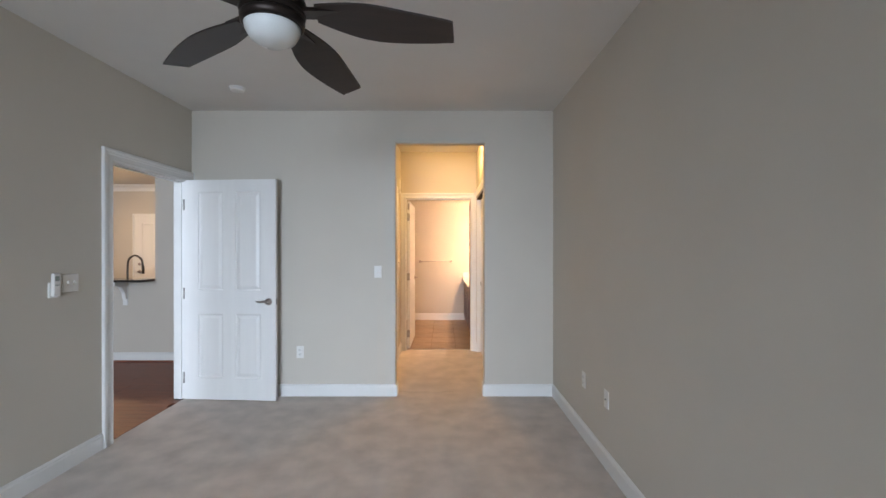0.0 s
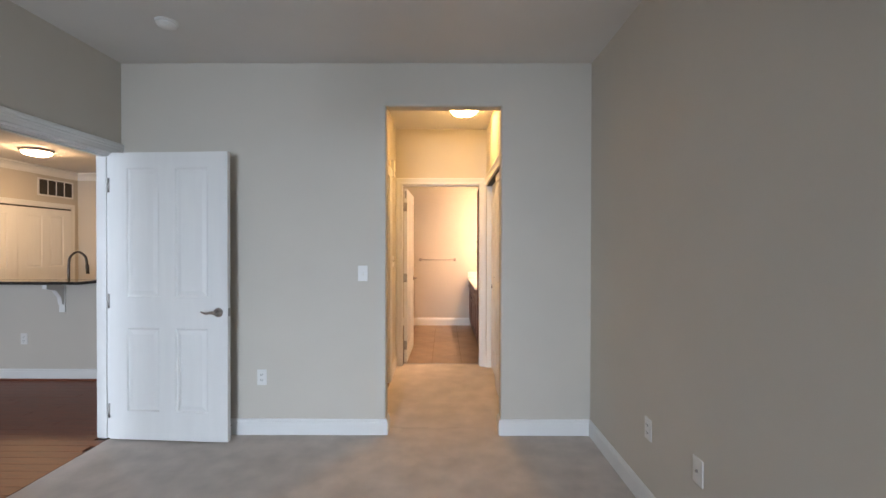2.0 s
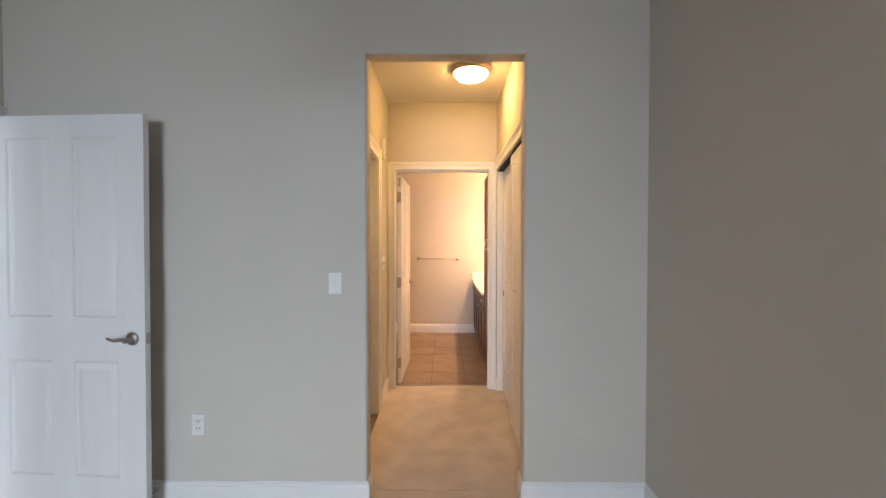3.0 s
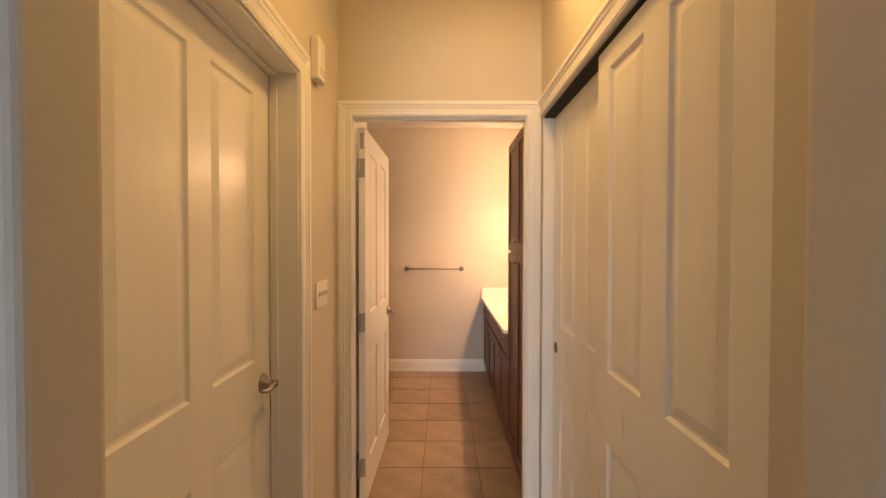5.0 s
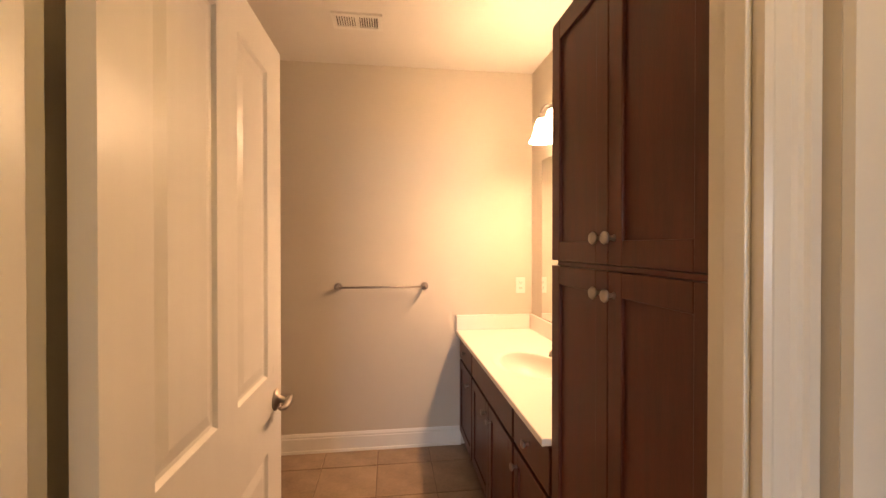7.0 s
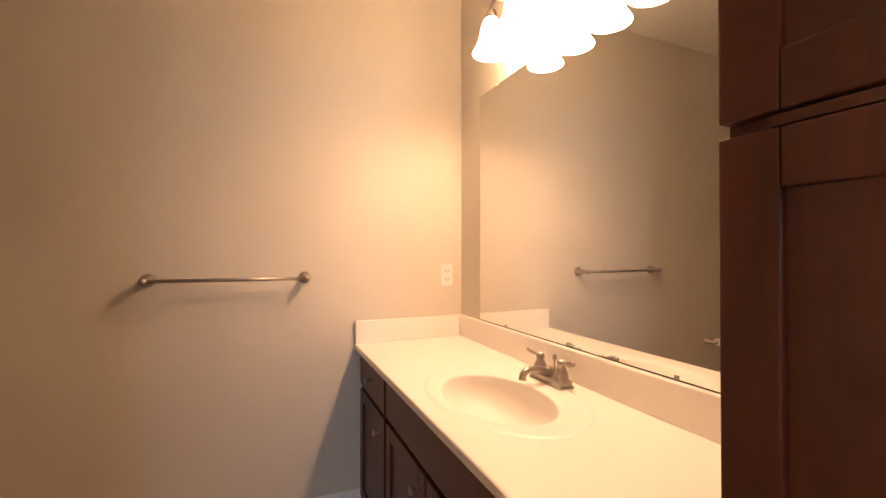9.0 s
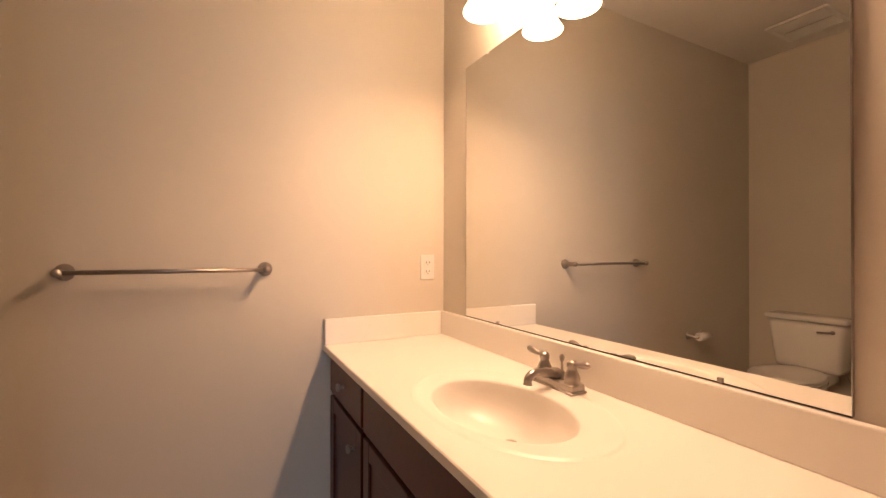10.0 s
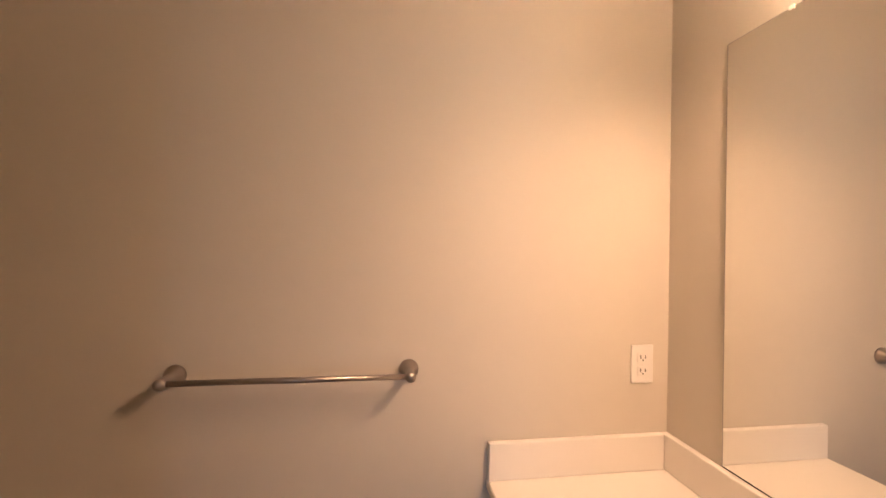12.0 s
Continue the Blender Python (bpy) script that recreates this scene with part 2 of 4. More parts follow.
setting("wall_passage_west", boxes((HW - 0.115, HW, 4.28, 4.384, 0, H), (HW - 0.115, HW, 5.318, 5.9, 0, H), (HW - 0.115, HW, 4.384, 5.318, 2.05, H)), PAINT, "greige painted passage wall with a closed door")
setting("wall_passage_east", boxes((HE, HE + 0.1, 4.28, 5.9, 2.045, H), (HE, HE + 0.1, 4.28, 4.405, 0, 2.045), (HE, HE + 0.1, 5.86, 5.9, 0, 2.045)), PAINT, "greige painted wall above the closet opening")
setting("wall_closet", boxes((1.56, 1.66, 4.28, 5.9, 0, H)), PAINT, "greige painted closet back wall")
setting("wall_bathroom_south", boxes((TW - 0.115, -0.074, 5.9, TS, 0, H), (0.848, 1.66, 5.9, TS, 0, H), (-0.074, 0.848, 5.9, TS, 2.067, H)), PAINT, "greige painted wall with the bathroom doorway")
# Assumed partition, added to keep the hinge gap of the open door dark.
setting("wall_behind_bathroom_door", boxes((-0.27, -0.17, TS, 6.95, 0, H)), PAINT, "assumed partition, added to shade the gap behind the open bathroom door")
setting("wall_bathroom_west", boxes((TW - 0.115, TW, TS, TN, 0, H)), PAINT, "greige painted bathroom wall behind the toilet")
setting("wall_bathroom_north", boxes((TW - 0.115, TE + 0.115, TN, TN + 0.115, 0, H)), PAINT, "greige painted bathroom wall with a towel bar")
setting("wall_bathroom_east", boxes((TE, TE + 0.115, TS, TN, 0, H)), PAINT, "greige painted bathroom wall behind the vanity mirror")
setting("wall_room_behind_passage", boxes((-1.3, HW - 0.16, 4.41, 4.5, 0, H), (-1.3, -1.2, 4.5, 5.9, 0, H)), PAINT, "plain wall closing the store behind the passage door")
setting("wall_kitchen_half", boxes((KW, -3.135, KS, KS + 0.115, 0, 1.0)), PAINT, "greige half wall carrying the breakfast bar")
setting("wall_kitchen_end", boxes((-3.135, -2.065, KS, KS + 0.115, 0, H)), PAINT, "greige full-height wall at the end of the bar")
setting("wall_kitchen_west", boxes((KW - 0.115, KW, BS, KN, 0, H)), PAINT, "cream painted kitchen wall with laundry closet doors")
setting("wall_kitchen_north", boxes((KW - 0.115, -2.9, KN, KN + 0.115, 0, H)), PAINT, "cream painted wall with the entry door")
setting("wall_kitchen_east", boxes((-3.02, -2.9, KS + 0.115, KN, 0, H)), PAINT, "plain kitchen wall")
setting("wall_living_south", boxes((KW - 0.115, -5.4, BS - 0.15, BS, 0, H), (-3.2, -2.065, BS - 0.15, BS, 0, H), (-5.4, -3.2, BS - 0.15, BS, 0, 0.7), (-5.4, -3.2, BS - 0.15, BS, 2.3, H)), PAINT, "plain wall with a window")
setting("ceiling_bedroom", boxes((BW, BE, BS, BN, ZB, ZB + 0.06)), CEIL, "off-white painted bedroom ceiling", "ceiling")
setting("ceiling_passage", boxes((HW, 1.56, 4.28, 5.9, ZH, ZH + 0.06)), CEIL, "off-white painted passage ceiling", "ceiling")
setting("ceiling_store", boxes((-1.2, HW - 0.115, 4.385, 5.9, ZH, ZH + 0.06)), CEIL, "off-white painted store ceiling", "ceiling")
setting("ceiling_bathroom", boxes((TW, TE, TS, TN, ZT, ZT + 0.06)), CEIL, "off-white painted bathroom ceiling", "ceiling")
setting("ceiling_kitchen", boxes((KW, -2.065, BS, KS, ZB, ZB + 0.06), (KW, -3.02, KS, KN, ZB, ZB + 0.06)), CEIL, "off-white painted kitchen ceiling", "ceiling")
setting("roof", boxes((-6.6, 1.8, -4.0, 9.2, 2.82, 2.9)), CEIL, "plain slab closing the rooms above", "roof")
setting("ground", boxes((-60, 60, -60, 60, -0.4, -0.2)), GROUT, "plain ground outside", "ground")


def carpet(name, x0, x1, y0, y1, cell, label):
    bm = bmesh.new()
    nx, ny = max(1, round((x1 - x0) / cell)), max(1, round((y1 - y0) / cell))
    g = [[bm.verts.new((x0 + (x1 - x0) * i / nx, y0 + (y1 - y0) * j / ny, 0.004 * (noise.noise((x0 + i * cell * 9, j * cell * 9, 3)) - 0.2))) for j in range(ny + 1)] for i in range(nx + 1)]
    for i in range(nx):
        for j in range(ny):
            bm.faces.new((g[i][j], g[i + 1][j], g[i + 1][j + 1], g[i][j + 1]))
    ob = setting(name, bm, CARPET, label, "carpet")
    ob.data.polygons.foreach_set("use_smooth", [True] * len(ob.data.polygons))


carpet("floor_bedroom_carpet", BW - 0.03, BE, BS, 4.408, 0.05, "beige cut-pile bedroom carpet with footprints in the pile")
carpet("floor_passage_carpet", HW, 1.56, 4.28, 5.98, 0.05, "beige cut-pile carpet in the passage")
setting("subfloor", boxes((-2.2, 1.8, -3.95, 5.9, -0.15, -0.02), (-1.4, HW, 4.41, 5.9, -0.02, 0)), GROUT, "plain slab under the carpet", "floor")
tile_floor = setting("floor_bathroom_tile", boxes((TW, TE, 5.98, TN, -0.15, -0.004)), GROUT, "brown ceramic tile bathroom floor with dark grout", "floor")
wood_floor = setting("floor_kitchen_wood", boxes((KW, -2.2, BS, KN, -0.15, -0.014), (-2.2, BW - 0.03, 3.315, 4.245, -0.019, -0.014)), INNER, "reddish brown plank floor", "floor")
setting("threshold_bathroom", boxes((-0.056, 0.830, 5.968, 5.99, -0.004, 0.004), bevel=0.001), STEEL, "thin metal strip between carpet and tile", "threshold")


def base_run(name, runs, profile, label):
    """Baseboard along walls: rows of (start, end, normal)."""
    root = tagged(new(name), label, "baseboard", kind="structure")
    for a, b, n in runs:
        part("baseboard_length", moulding((*a, 0), (*b, 0), (0, 0, 1), (*n, 0), profile), TRIM, root)


base_run("baseboard_bedroom", [
    ((BW, BN), (0, BN), (0, -1)), ((0.842, BN), (BE, BN), (0, -1)), ((BE, BS), (BE, BN - 0.014), (-1, 0)),
    ((BW, BS), (BW, 3.236), (1, 0)), ((0, BN - 0.012), (0, 4.41), (1, 0)), ((0.842, BN - 0.012), (0.842, 4.408), (-1, 0))], BASE, "white painted bedroom baseboard")
base_run("baseboard_passage", [((HW, 5.40), (HW, 5.9), (1, 0)), ((HE, 5.862), (HE, 5.9), (-1, 0))], BASE, "white painted passage baseboard")
base_run("baseboard_bathroom", [((TW, TN), (0.86, TN), (0, -1)), ((TW, TS), (TW, TN - 0.016), (1, 0)), ((TW + 0.016, TS), (-0.272, TS), (0, 1))], BATHBASE, "white painted moulded bathroom baseboard")
base_run("baseboard_kitchen", [((KW, KS), (-2.065, KS), (0, -1)), ((-2.065, 4.324), (-2.065, KS - 0.014), (-1, 0))], BASE, "white painted baseboard under the bar")
# Low plank-coloured strip along the foot of the bar baseboard.
setting("shoe_moulding", boxes((KW, -2.08, KS - 0.03, KS - 0.0145, -0.001, 0.018), bevel=0.004), PLANK, "reddish brown strip along the floor", "trim")


def crown(name, runs):
    root = tagged(new(name), "white crown moulding under the kitchen ceiling", "crown moulding", kind="structure")
    for a, b, n in runs:
        part("crown_length", moulding((*a, ZB), (*b, ZB), (0, 0, -1), (*n, 0), CROWN), TRIM, root)


crown("crown_moulding", [((KW, KS), (KW, KN), (1, 0)), ((KW, KN), (-3.02, KN), (0, -1))])


def jambs(name, axis, w0, w1, lo, hi, top, label, stop=None):
    """Lining boards inside a doorway through a wall from w0 to w1."""
    root = tagged(new(name), label, "door frame", kind="structure")
    rows = [("jamb_side", lo - 0.018, lo, 0, top + 0.018), ("jamb_side", hi, hi + 0.018, 0, top + 0.018), ("jamb_head", lo, hi, top, top + 0.018)]
    if stop:
        for n, a, b, z0, z1 in (("door_stop", lo, lo + 0.01, 0, top), ("door_stop", hi - 0.01, hi, 0, top), ("door_stop", lo + 0.01, hi - 0.01, top - 0.01, top)):
            r = (a, b, stop[0], stop[1], z0, z1) if axis == "x" else (stop[0], stop[1], a, b, z0, z1)
            part(n, boxes(r, bevel=0.002), TRIM, root)
    for n, a, b, z0, z1 in rows:
        r = (a, b, w0 - 0.002, w1 + 0.002, z0, z1) if axis == "x" else (w0 - 0.002, w1 + 0.002, a, b, z0, z1)
        part(n, boxes(r), TRIM, root)
    return root


jambs("door_frame_bedroom", "y", -2.065, BW, 3.335, 4.225, 2.03, "white painted lining of the bedroom doorway", (-2.03, -1.995))
casing_round("door_casing_bedroom", "y", BW, 1, 3.329, 4.231, 2.036, "white moulded casing round the bedroom doorway")
casing_round("door_casing_kitchen_side", "y", -2.065, -1, 3.329, 4.231, 2.036, "white moulded casing on the kitchen side")
bath_frame = jambs("door_frame_bathroom", "x", 5.9, TS, -0.056, 0.830, 2.049, "white painted lining of the bathroom doorway", (5.912, 5.948))
part("strike_plate", boxes((0.8285, 0.830, 5.952, 5.979, 0.88, 0.94)), STEEL, bath_frame, "steel strike plate")
casing_round("door_casing_bathroom", "x", 5.9, -1, -0.050, 0.824, 2.053, "white moulded casing round the bathroom doorway", SLIM_CASING)
inside = tagged(new("door_casing_bathroom_inside"), "white moulded casing leg on the bathroom side", "door casing", kind="structure")
part("casing_leg", moulding((-0.076, TS, 0), (-0.076, TS, 2.04), (-1, 0, 0), (0, 1, 0), CASING), TRIM, inside)
jambs("door_frame_passage", "y", HW - 0.14, HW, 4.402, 5.30, 2.03, "white painted lining of the passage door", (HW - 0.097, HW - 0.07))
casing_round("door_casing_passage", "y", HW, 1, 4.396, 5.306, 2.04, "white moulded casing round the passage door")
head = tagged(new("closet_head_casing"), "white moulded casing over the sliding closet doors", "door casing", kind="structure")
part("casing_head", moulding((HE, 4.28, 2.045), (HE, 5.9 - 0.022, 2.045), (0, 0, 1), (-1, 0, 0), CASING), TRIM, head)
part("door_track", boxes((HE + 0.008, HE + 0.092, 4.412, 5.858, 2.032, 2.0445)), SLOT, head, "dark metal sliding door track")
part("jamb_side", boxes((HE + 0.001, HE + 0.098, 5.845, 5.8595, 0, 2.03)), TRIM, head)


def window(name, x0, x1, z0, z1, label):
    root = tagged(new(name), label, "window", kind="structure")
    y0, y1 = BS - 0.11, BS - 0.05
    part("window_frame", boxes((x0, x0 + 0.05, y0, y1, z0, z1), (x1 - 0.05, x1, y0, y1, z0, z1), (x0 + 0.05, x1 - 0.05, y0, y1, z0, z0 + 0.05), (x0 + 0.05, x1 - 0.05, y0, y1, z1 - 0.05, z1), ((x0 + x1) / 2 - 0.025, (x0 + x1) / 2 + 0.025, y0, y1, z0 + 0.05, z1 - 0.05)), TRIM, root)
    part("window_sill", boxes((x0 - 0.04, x1 + 0.04, BS - 0.05, BS + 0.03, z0 - 0.03, z0), bevel=0.004), TRIM, root)
    for a, b in ((x0 + 0.05, (x0 + x1) / 2 - 0.025), ((x0 + x1) / 2 + 0.025, x1 - 0.05)):
        p = part("pane", boxes((a, b, (y0 + y1) / 2 - 0.003, (y0 + y1) / 2 + 0.003, z0 + 0.05, z1 - 0.05)), GLASS, root)
        p.visible_shadow = False


window("window_1", -1.45, 0.55, 0.75, 2.25, "white framed window letting in overcast daylight")
window("window_2", -5.4, -3.2, 0.7, 2.3, "white framed living room window")


# ---- doors ----
def raised_panel(x0, x1, z0, z1, th):
    """A raised panel with a sloped border, on both faces; the leaf lies in x and z, its faces at y = 0 and th."""
    bm = bmesh.new()
    for side in (0, 1):
        rings = []
        for inset, depth in ((0, 0.0), (0.008, 0.008), (0.016, 0.009), (0.044, 0.0025), (0.046, 0.0025)):
            y = depth if side == 0 else th - depth
            rings.append([bm.verts.new(p) for p in ((x0 + inset, y, z0 + inset), (x1 - inset, y, z0 + inset), (x1 - inset, y, z1 - inset), (x0 + inset, y, z1 - inset))])
        for a, b in zip(rings, rings[1:]):
            for i in range(4):
                bm.faces.new((a[i], a[(i + 1) % 4], b[(i + 1) % 4], b[i]))
        bm.faces.new(rings[-1])
    bmesh.ops.recalc_face_normals(bm, faces=bm.faces)
    return bm


def lever(leaf, x, z, y, out, turn):
    """A lever handle on the face at y: rose, neck and a waved lever pointing along turn."""
    h = part("door_handle", lathe([(0, 0), (0.033, 0), (0.033, 0.006), (0.026, 0.011), (0.012, 0.014), (0.011, 0.045), (0.014, 0.05), (0, 0.053)], pose(x, y, z, 90 if out < 0 else -90), 24), NICKEL, leaf, "satin nickel lever handle", True)
    pts = arc([(x, y + out * 0.043, z), (x + turn * 0.026, y + out * 0.047, z + 0.004), (x + turn * 0.06, y + out * 0.046, z - 0.002), (x + turn * 0.085, y + out * 0.043, z + 0.003), (x + turn * 0.102, y + out * 0.042, z + 0.009)])
    part("lever", tube(pts, [0.011 - 0.006 * i / (len(pts) - 1) for i in range(len(pts))]), NICKEL, h, "", True)


def panel_door(name, w, h, th, m, label, handle=None, hinge=None, group=""):
    """A four-panel moulded door. handle: (distance from the hinge side, height); hinge: the face that shows the knuckles."""
    root = thing(name, label, "door", group, at=m)
    k = w / 0.85
    xs = (0, 0.125 * k, 0.36 * k, 0.475 * k, 0.71 * k, w)
    if name == "sliding_door":
        xs = (0, 0.095, 0.31, 0.43, 0.645, w)
    if name == "passage_door":
        xs = (0, 0.137, 0.408, 0.512, 0.768, w)
    zs = (0, 0.20, 0.79, 1.01, h - (0.07 if name == "sliding_door" else 0.11), h)
    leaf = part("leaf", boxes((xs[0], xs[1], 0, th, 0, h), (xs[2], xs[3], 0, th, zs[1], zs[4]), (xs[4], xs[5], 0, th, 0, h),
                              (xs[1], xs[4], 0, th, 0, zs[1]), (xs[1], xs[2], 0, th, zs[2], zs[3]), (xs[3], xs[4], 0, th, zs[2], zs[3]), (xs[1], xs[4], 0, th, zs[4], h)), DOORP, root)
    for a, b in ((1, 2), (3, 4)):
        for c, d in ((1, 2), (3, 4)):
            part("panel", raised_panel(xs[a], xs[b], zs[c], zs[d], th), DOORP, leaf)
    if handle:
        lever(leaf, handle[0], handle[1], 0, -1, handle[2])
        lever(leaf, handle[0], handle[1], th, 1, handle[2])
        part("latch_plate", boxes((w, w + 0.002, th / 2 - 0.012, th / 2 + 0.012, handle[1] - 0.028, handle[1] + 0.028)), STEEL, leaf)
    if hinge is not None:
        for z in (0.20, 0.98, 1.80):
            hg = part("hinge", tube([(-0.006, hinge, z - 0.05), (-0.006, hinge, z + 0.05)], 0.007), STEEL, root, "steel butt hinge", True)
            part("hinge_leaf", boxes((-0.003, 0.0, 0.001, th, z - 0.05, z + 0.05), bevel=0.001), STEEL, hg)
    return root


panel_door("bedroom_door", 0.865, 2.03, 0.035, pose(-1.945, 4.185, 0.012, 0, 0, -3.4), "white four-panel moulded door standing open against the wall", (0.80, 0.908, -1), 0.0)
bath_door = panel_door("bathroom_door", 0.835, 2.012, 0.035, pose(-0.005, 5.998, 0.012, 0, 0, 89.0), "white four-panel moulded door standing open into the bathroom", (0.77, 0.92, -1), 0.035)
part("edge_plate", boxes((-0.0015, 0.0, 0.008, 0.028, 1.90, 1.985)), STEEL, bath_door, "grey plate let into the edge")
panel_door("passage_door", 0.893, 2.015, 0.035, pose(HW - 0.10, 4.405, 0.012, 0, 0, 90), "white four-panel moulded door, closed, beside the passage", (0.825, 0.917, -1))
SL = "white four-panel sliding closet door hanging in its track"
s1 = panel_door("sliding_door", 0.76, 2.012, 0.032, pose(HE + 0.085, 5.08, 0.015, 0, 0, 90), SL, group="sliding closet doors")
s2 = panel_door("sliding_door", 0.74, 2.012, 0.032, pose(HE + 0.045, 4.415, 0.015, 0, 0, 90), SL, group="sliding closet doors")
part("finger_pull", lathe([(0.021, 0.001), (0.024, 0.003), (0.026, 0.0), (0.021, 0.0), (0.018, -0.004), (0, -0.005)], pose(0.705, 0.034, 0.90, -90), 24), GUNMETAL, s1, "round dark metal finger pull", True)
bar = tagged(mesh_object("laundry_closet_casing", join(moulding((KW, 6.9, 2.04), (KW, 8.83, 2.04), (0, 0, 1), (1, 0, 0), CASING, (1, 1)), moulding((KW, 8.83, 0), (KW, 8.83, 2.04), (0, 1, 0), (1, 0, 0), CASING, (0, 1)), moulding((KW, 6.9, 0), (KW, 6.9, 2.04), (0, -1, 0), (1, 0, 0), CASING, (0, 1))), TRIM), "white casing round the laundry closet doors", "door casing", kind="structure")
# Near-black strip on the solid wall; it paints the shaded gap above the doors.
part("door_track", boxes((KW + 0.002, KW + 0.03, 6.902, 8.828, 2.014, 2.038)), SLOT, bar, "dark strip put in for the shaded gap over the doors")
for y in (7.86, 6.90):
    panel_door("laundry_door", 0.955, 2.0, 0.033, pose(KW + 0.04, y + 0.005, 0.012, 0, 0, 90), "white panelled laundry closet door, closed", group="laundry closet doors")
casing_round("door_casing_entry", "x", KN, -1, -5.89, -5.0, 2.04, "white casing round the entry door")
entry = panel_door("entry_door", 0.88, 2.03, 0.04, pose(-5.885, KN - 0.045, 0.012), "white panelled entry door, closed", (0.07, 0.92, 1))
part("deadbolt", lathe([(0, 0), (0.03, 0), (0.028, 0.012), (0.012, 0.016), (0, 0.02)], pose(0.07, 0, 1.07, 90), 20), NICKEL, entry, "nickel deadbolt", True)
stop = thing("door_stop_bumper", "small white rubber-tipped door stop on the baseboard", "door stop", at=pose(-1.13, BN - 0.014, 0.07))
part("rod", tube([(0, 0, 0), (0, -0.05, 0)], 0.005), NICKEL, stop, "", True)
part("bumper", lathe([(0, 0), (0.01, 0), (0.009, 0.012), (0, 0.014)], pose(0, -0.05, 0, 90), 14), PLASTIC, stop, "white rubber tip", True)


# ---- wall plates ----
def switch_plate(m, label, rows=1, pads="toggle"):
    w = 0.07 + 0.046 * (rows - 1)
    root = thing("light_switch", label, "light switch", at=m)
    part("plate", boxes((-w / 2, w / 2, -0.006, 0, -0.057, 0.057), bevel=0.0025), PLASTIC, root)
    for i in range(rows):
        x = (i - (rows - 1) / 2) * 0.046
        part("toggle", boxes((x - 0.005, x + 0.005, -0.018, -0.006, -0.004, 0.012), bevel=0.0015), PLASTIC, root)
        part("slot", boxes((x - 0.0075, x + 0.0075, -0.0066, -0.006, -0.013, 0.013)), CLEAR, root)
        for z in (-0.03, 0.03):
            part("screw", lathe([(0, 0), (0.003, 0), (0.002, 0.001), (0, 0.001)], pose(x, -0.006, z, 90), 10), PLASTIC, root)
    return root


def outlet(m, label):
    root = thing("wall_outlet", label, "outlet", "duplex wall outlets", at=m)
    part("plate", boxes((-0.035, 0.035, -0.006, 0, -0.057, 0.057), bevel=0.0025), PLASTIC, root)
    for z in (-0.02, 0.02):
        s = part("socket", boxes((-0.017, 0.017, -0.0085, -0.006, z - 0.014, z + 0.014), bevel=0.001), PLASTIC, root)
        part("slot", boxes((-0.009, -0.006, -0.0092, -0.0085, z - 0.003, z + 0.007), (0.006, 0.009, -0.0092, -0.0085, z - 0.003, z + 0.006), (-0.002, 0.002, -0.0092, -0.0085, z - 0.010, z - 0.006)), SLOT, s)
    part("screw", lathe([(0, 0), (0.003, 0), (0.002, 0.001), (0, 0.001)], pose(0, -0.006, 0, 90), 10), PLASTIC, root)
    return root


switch_plate(pose(-0.17, BN, 1.185), "white single toggle switch on the bedroom wall")
switch_plate(pose(HW, 5.588, 1.197, 0, 0, 90), "ivory triple toggle switch beside the bathroom door", 3)
switch_plate(pose(BW, 2.99, 1.187, 0, 0, 90), "white single switch plate beside the bedroom doorway", 2)
outlet(pose(-0.911, BN, 0.42), "white duplex outlet above the bedroom baseboard")
outlet(pose(BE, 3.417, 0.43, 0, 0, -90), "white duplex outlet low on the long bedroom wall")
cable = thing("cable_plate", "white blank cable plate low on the long bedroom wall", "wall plate", at=pose(BE, 2.985, 0.44, 0, 0, -90))
part("plate", boxes((-0.035, 0.035, -0.006, 0, -0.057, 0.057), bevel=0.0025), PLASTIC, cable)
part("socket", lathe([(0, 0), (0.007, 0), (0.005, 0.008), (0, 0.009)], pose(0, -0.006, 0, 90), 12), STEEL, cable, "small steel cable socket", True)
outlet(pose(1.298, TN, 1.123), "white duplex outlet above the vanity backsplash")
outlet(pose(-3.9, KS, 0.423), "white duplex outlet on the half wall")

remote = thing("fan_remote", "white fan remote with grey display in a wall holder", "remote control", at=pose(BW, 2.865, 1.18, 0, 0, 90))
part("holder", boxes((-0.03, 0.03, -0.012, 0, -0.075, 0.02), bevel=0.004), PLASTIC, remote, "white wall holder")
body = part("remote_body", boxes((-0.022, 0.022, -0.034, -0.012, -0.065, 0.075), bevel=0.005), PLASTIC, remote)
part("display", boxes((-0.015, 0.015, -0.0352, -0.034, 0.028, 0.058)), LCD, body, "grey display")
for i in range(3):
    part("button", boxes((-0.013 + 0.01 * i, -0.007 + 0.01 * i, -0.0356, -0.034, -0.002, 0.006), bevel=0.0006), LCD, body)
chime = thing("door_chime", "cream plastic chime box high on the passage wall", "door chime", at=pose(HW, 5.50, 2.16, 0, 0, 90))
part("case", boxes((-0.045, 0.045, -0.035, 0, -0.085, 0.085), bevel=0.006), PLASTIC, chime)
part("grille_bar", boxes((-0.032, 0.032, -0.0365, -0.035, -0.06, -0.052), (-0.032, 0.032, -0.0365, -0.035, -0.045, -0.037)), CLEAR, chime)

# ---- ceiling fixtures ----
det = thing("smoke_detector", "white round smoke detector on the bedroom ceiling", "smoke detector", at=pose(-1.231, 3.726, ZB))
part("base_plate", lathe([(0, 0), (0.062, 0), (0.062, -0.009), (0, -0.009)]), PLASTIC, det)
part("cover", lathe([(0.055, -0.009), (0.052, -0.024), (0.04, -0.030), (0, -0.031)]), PLASTIC, det, "", True)


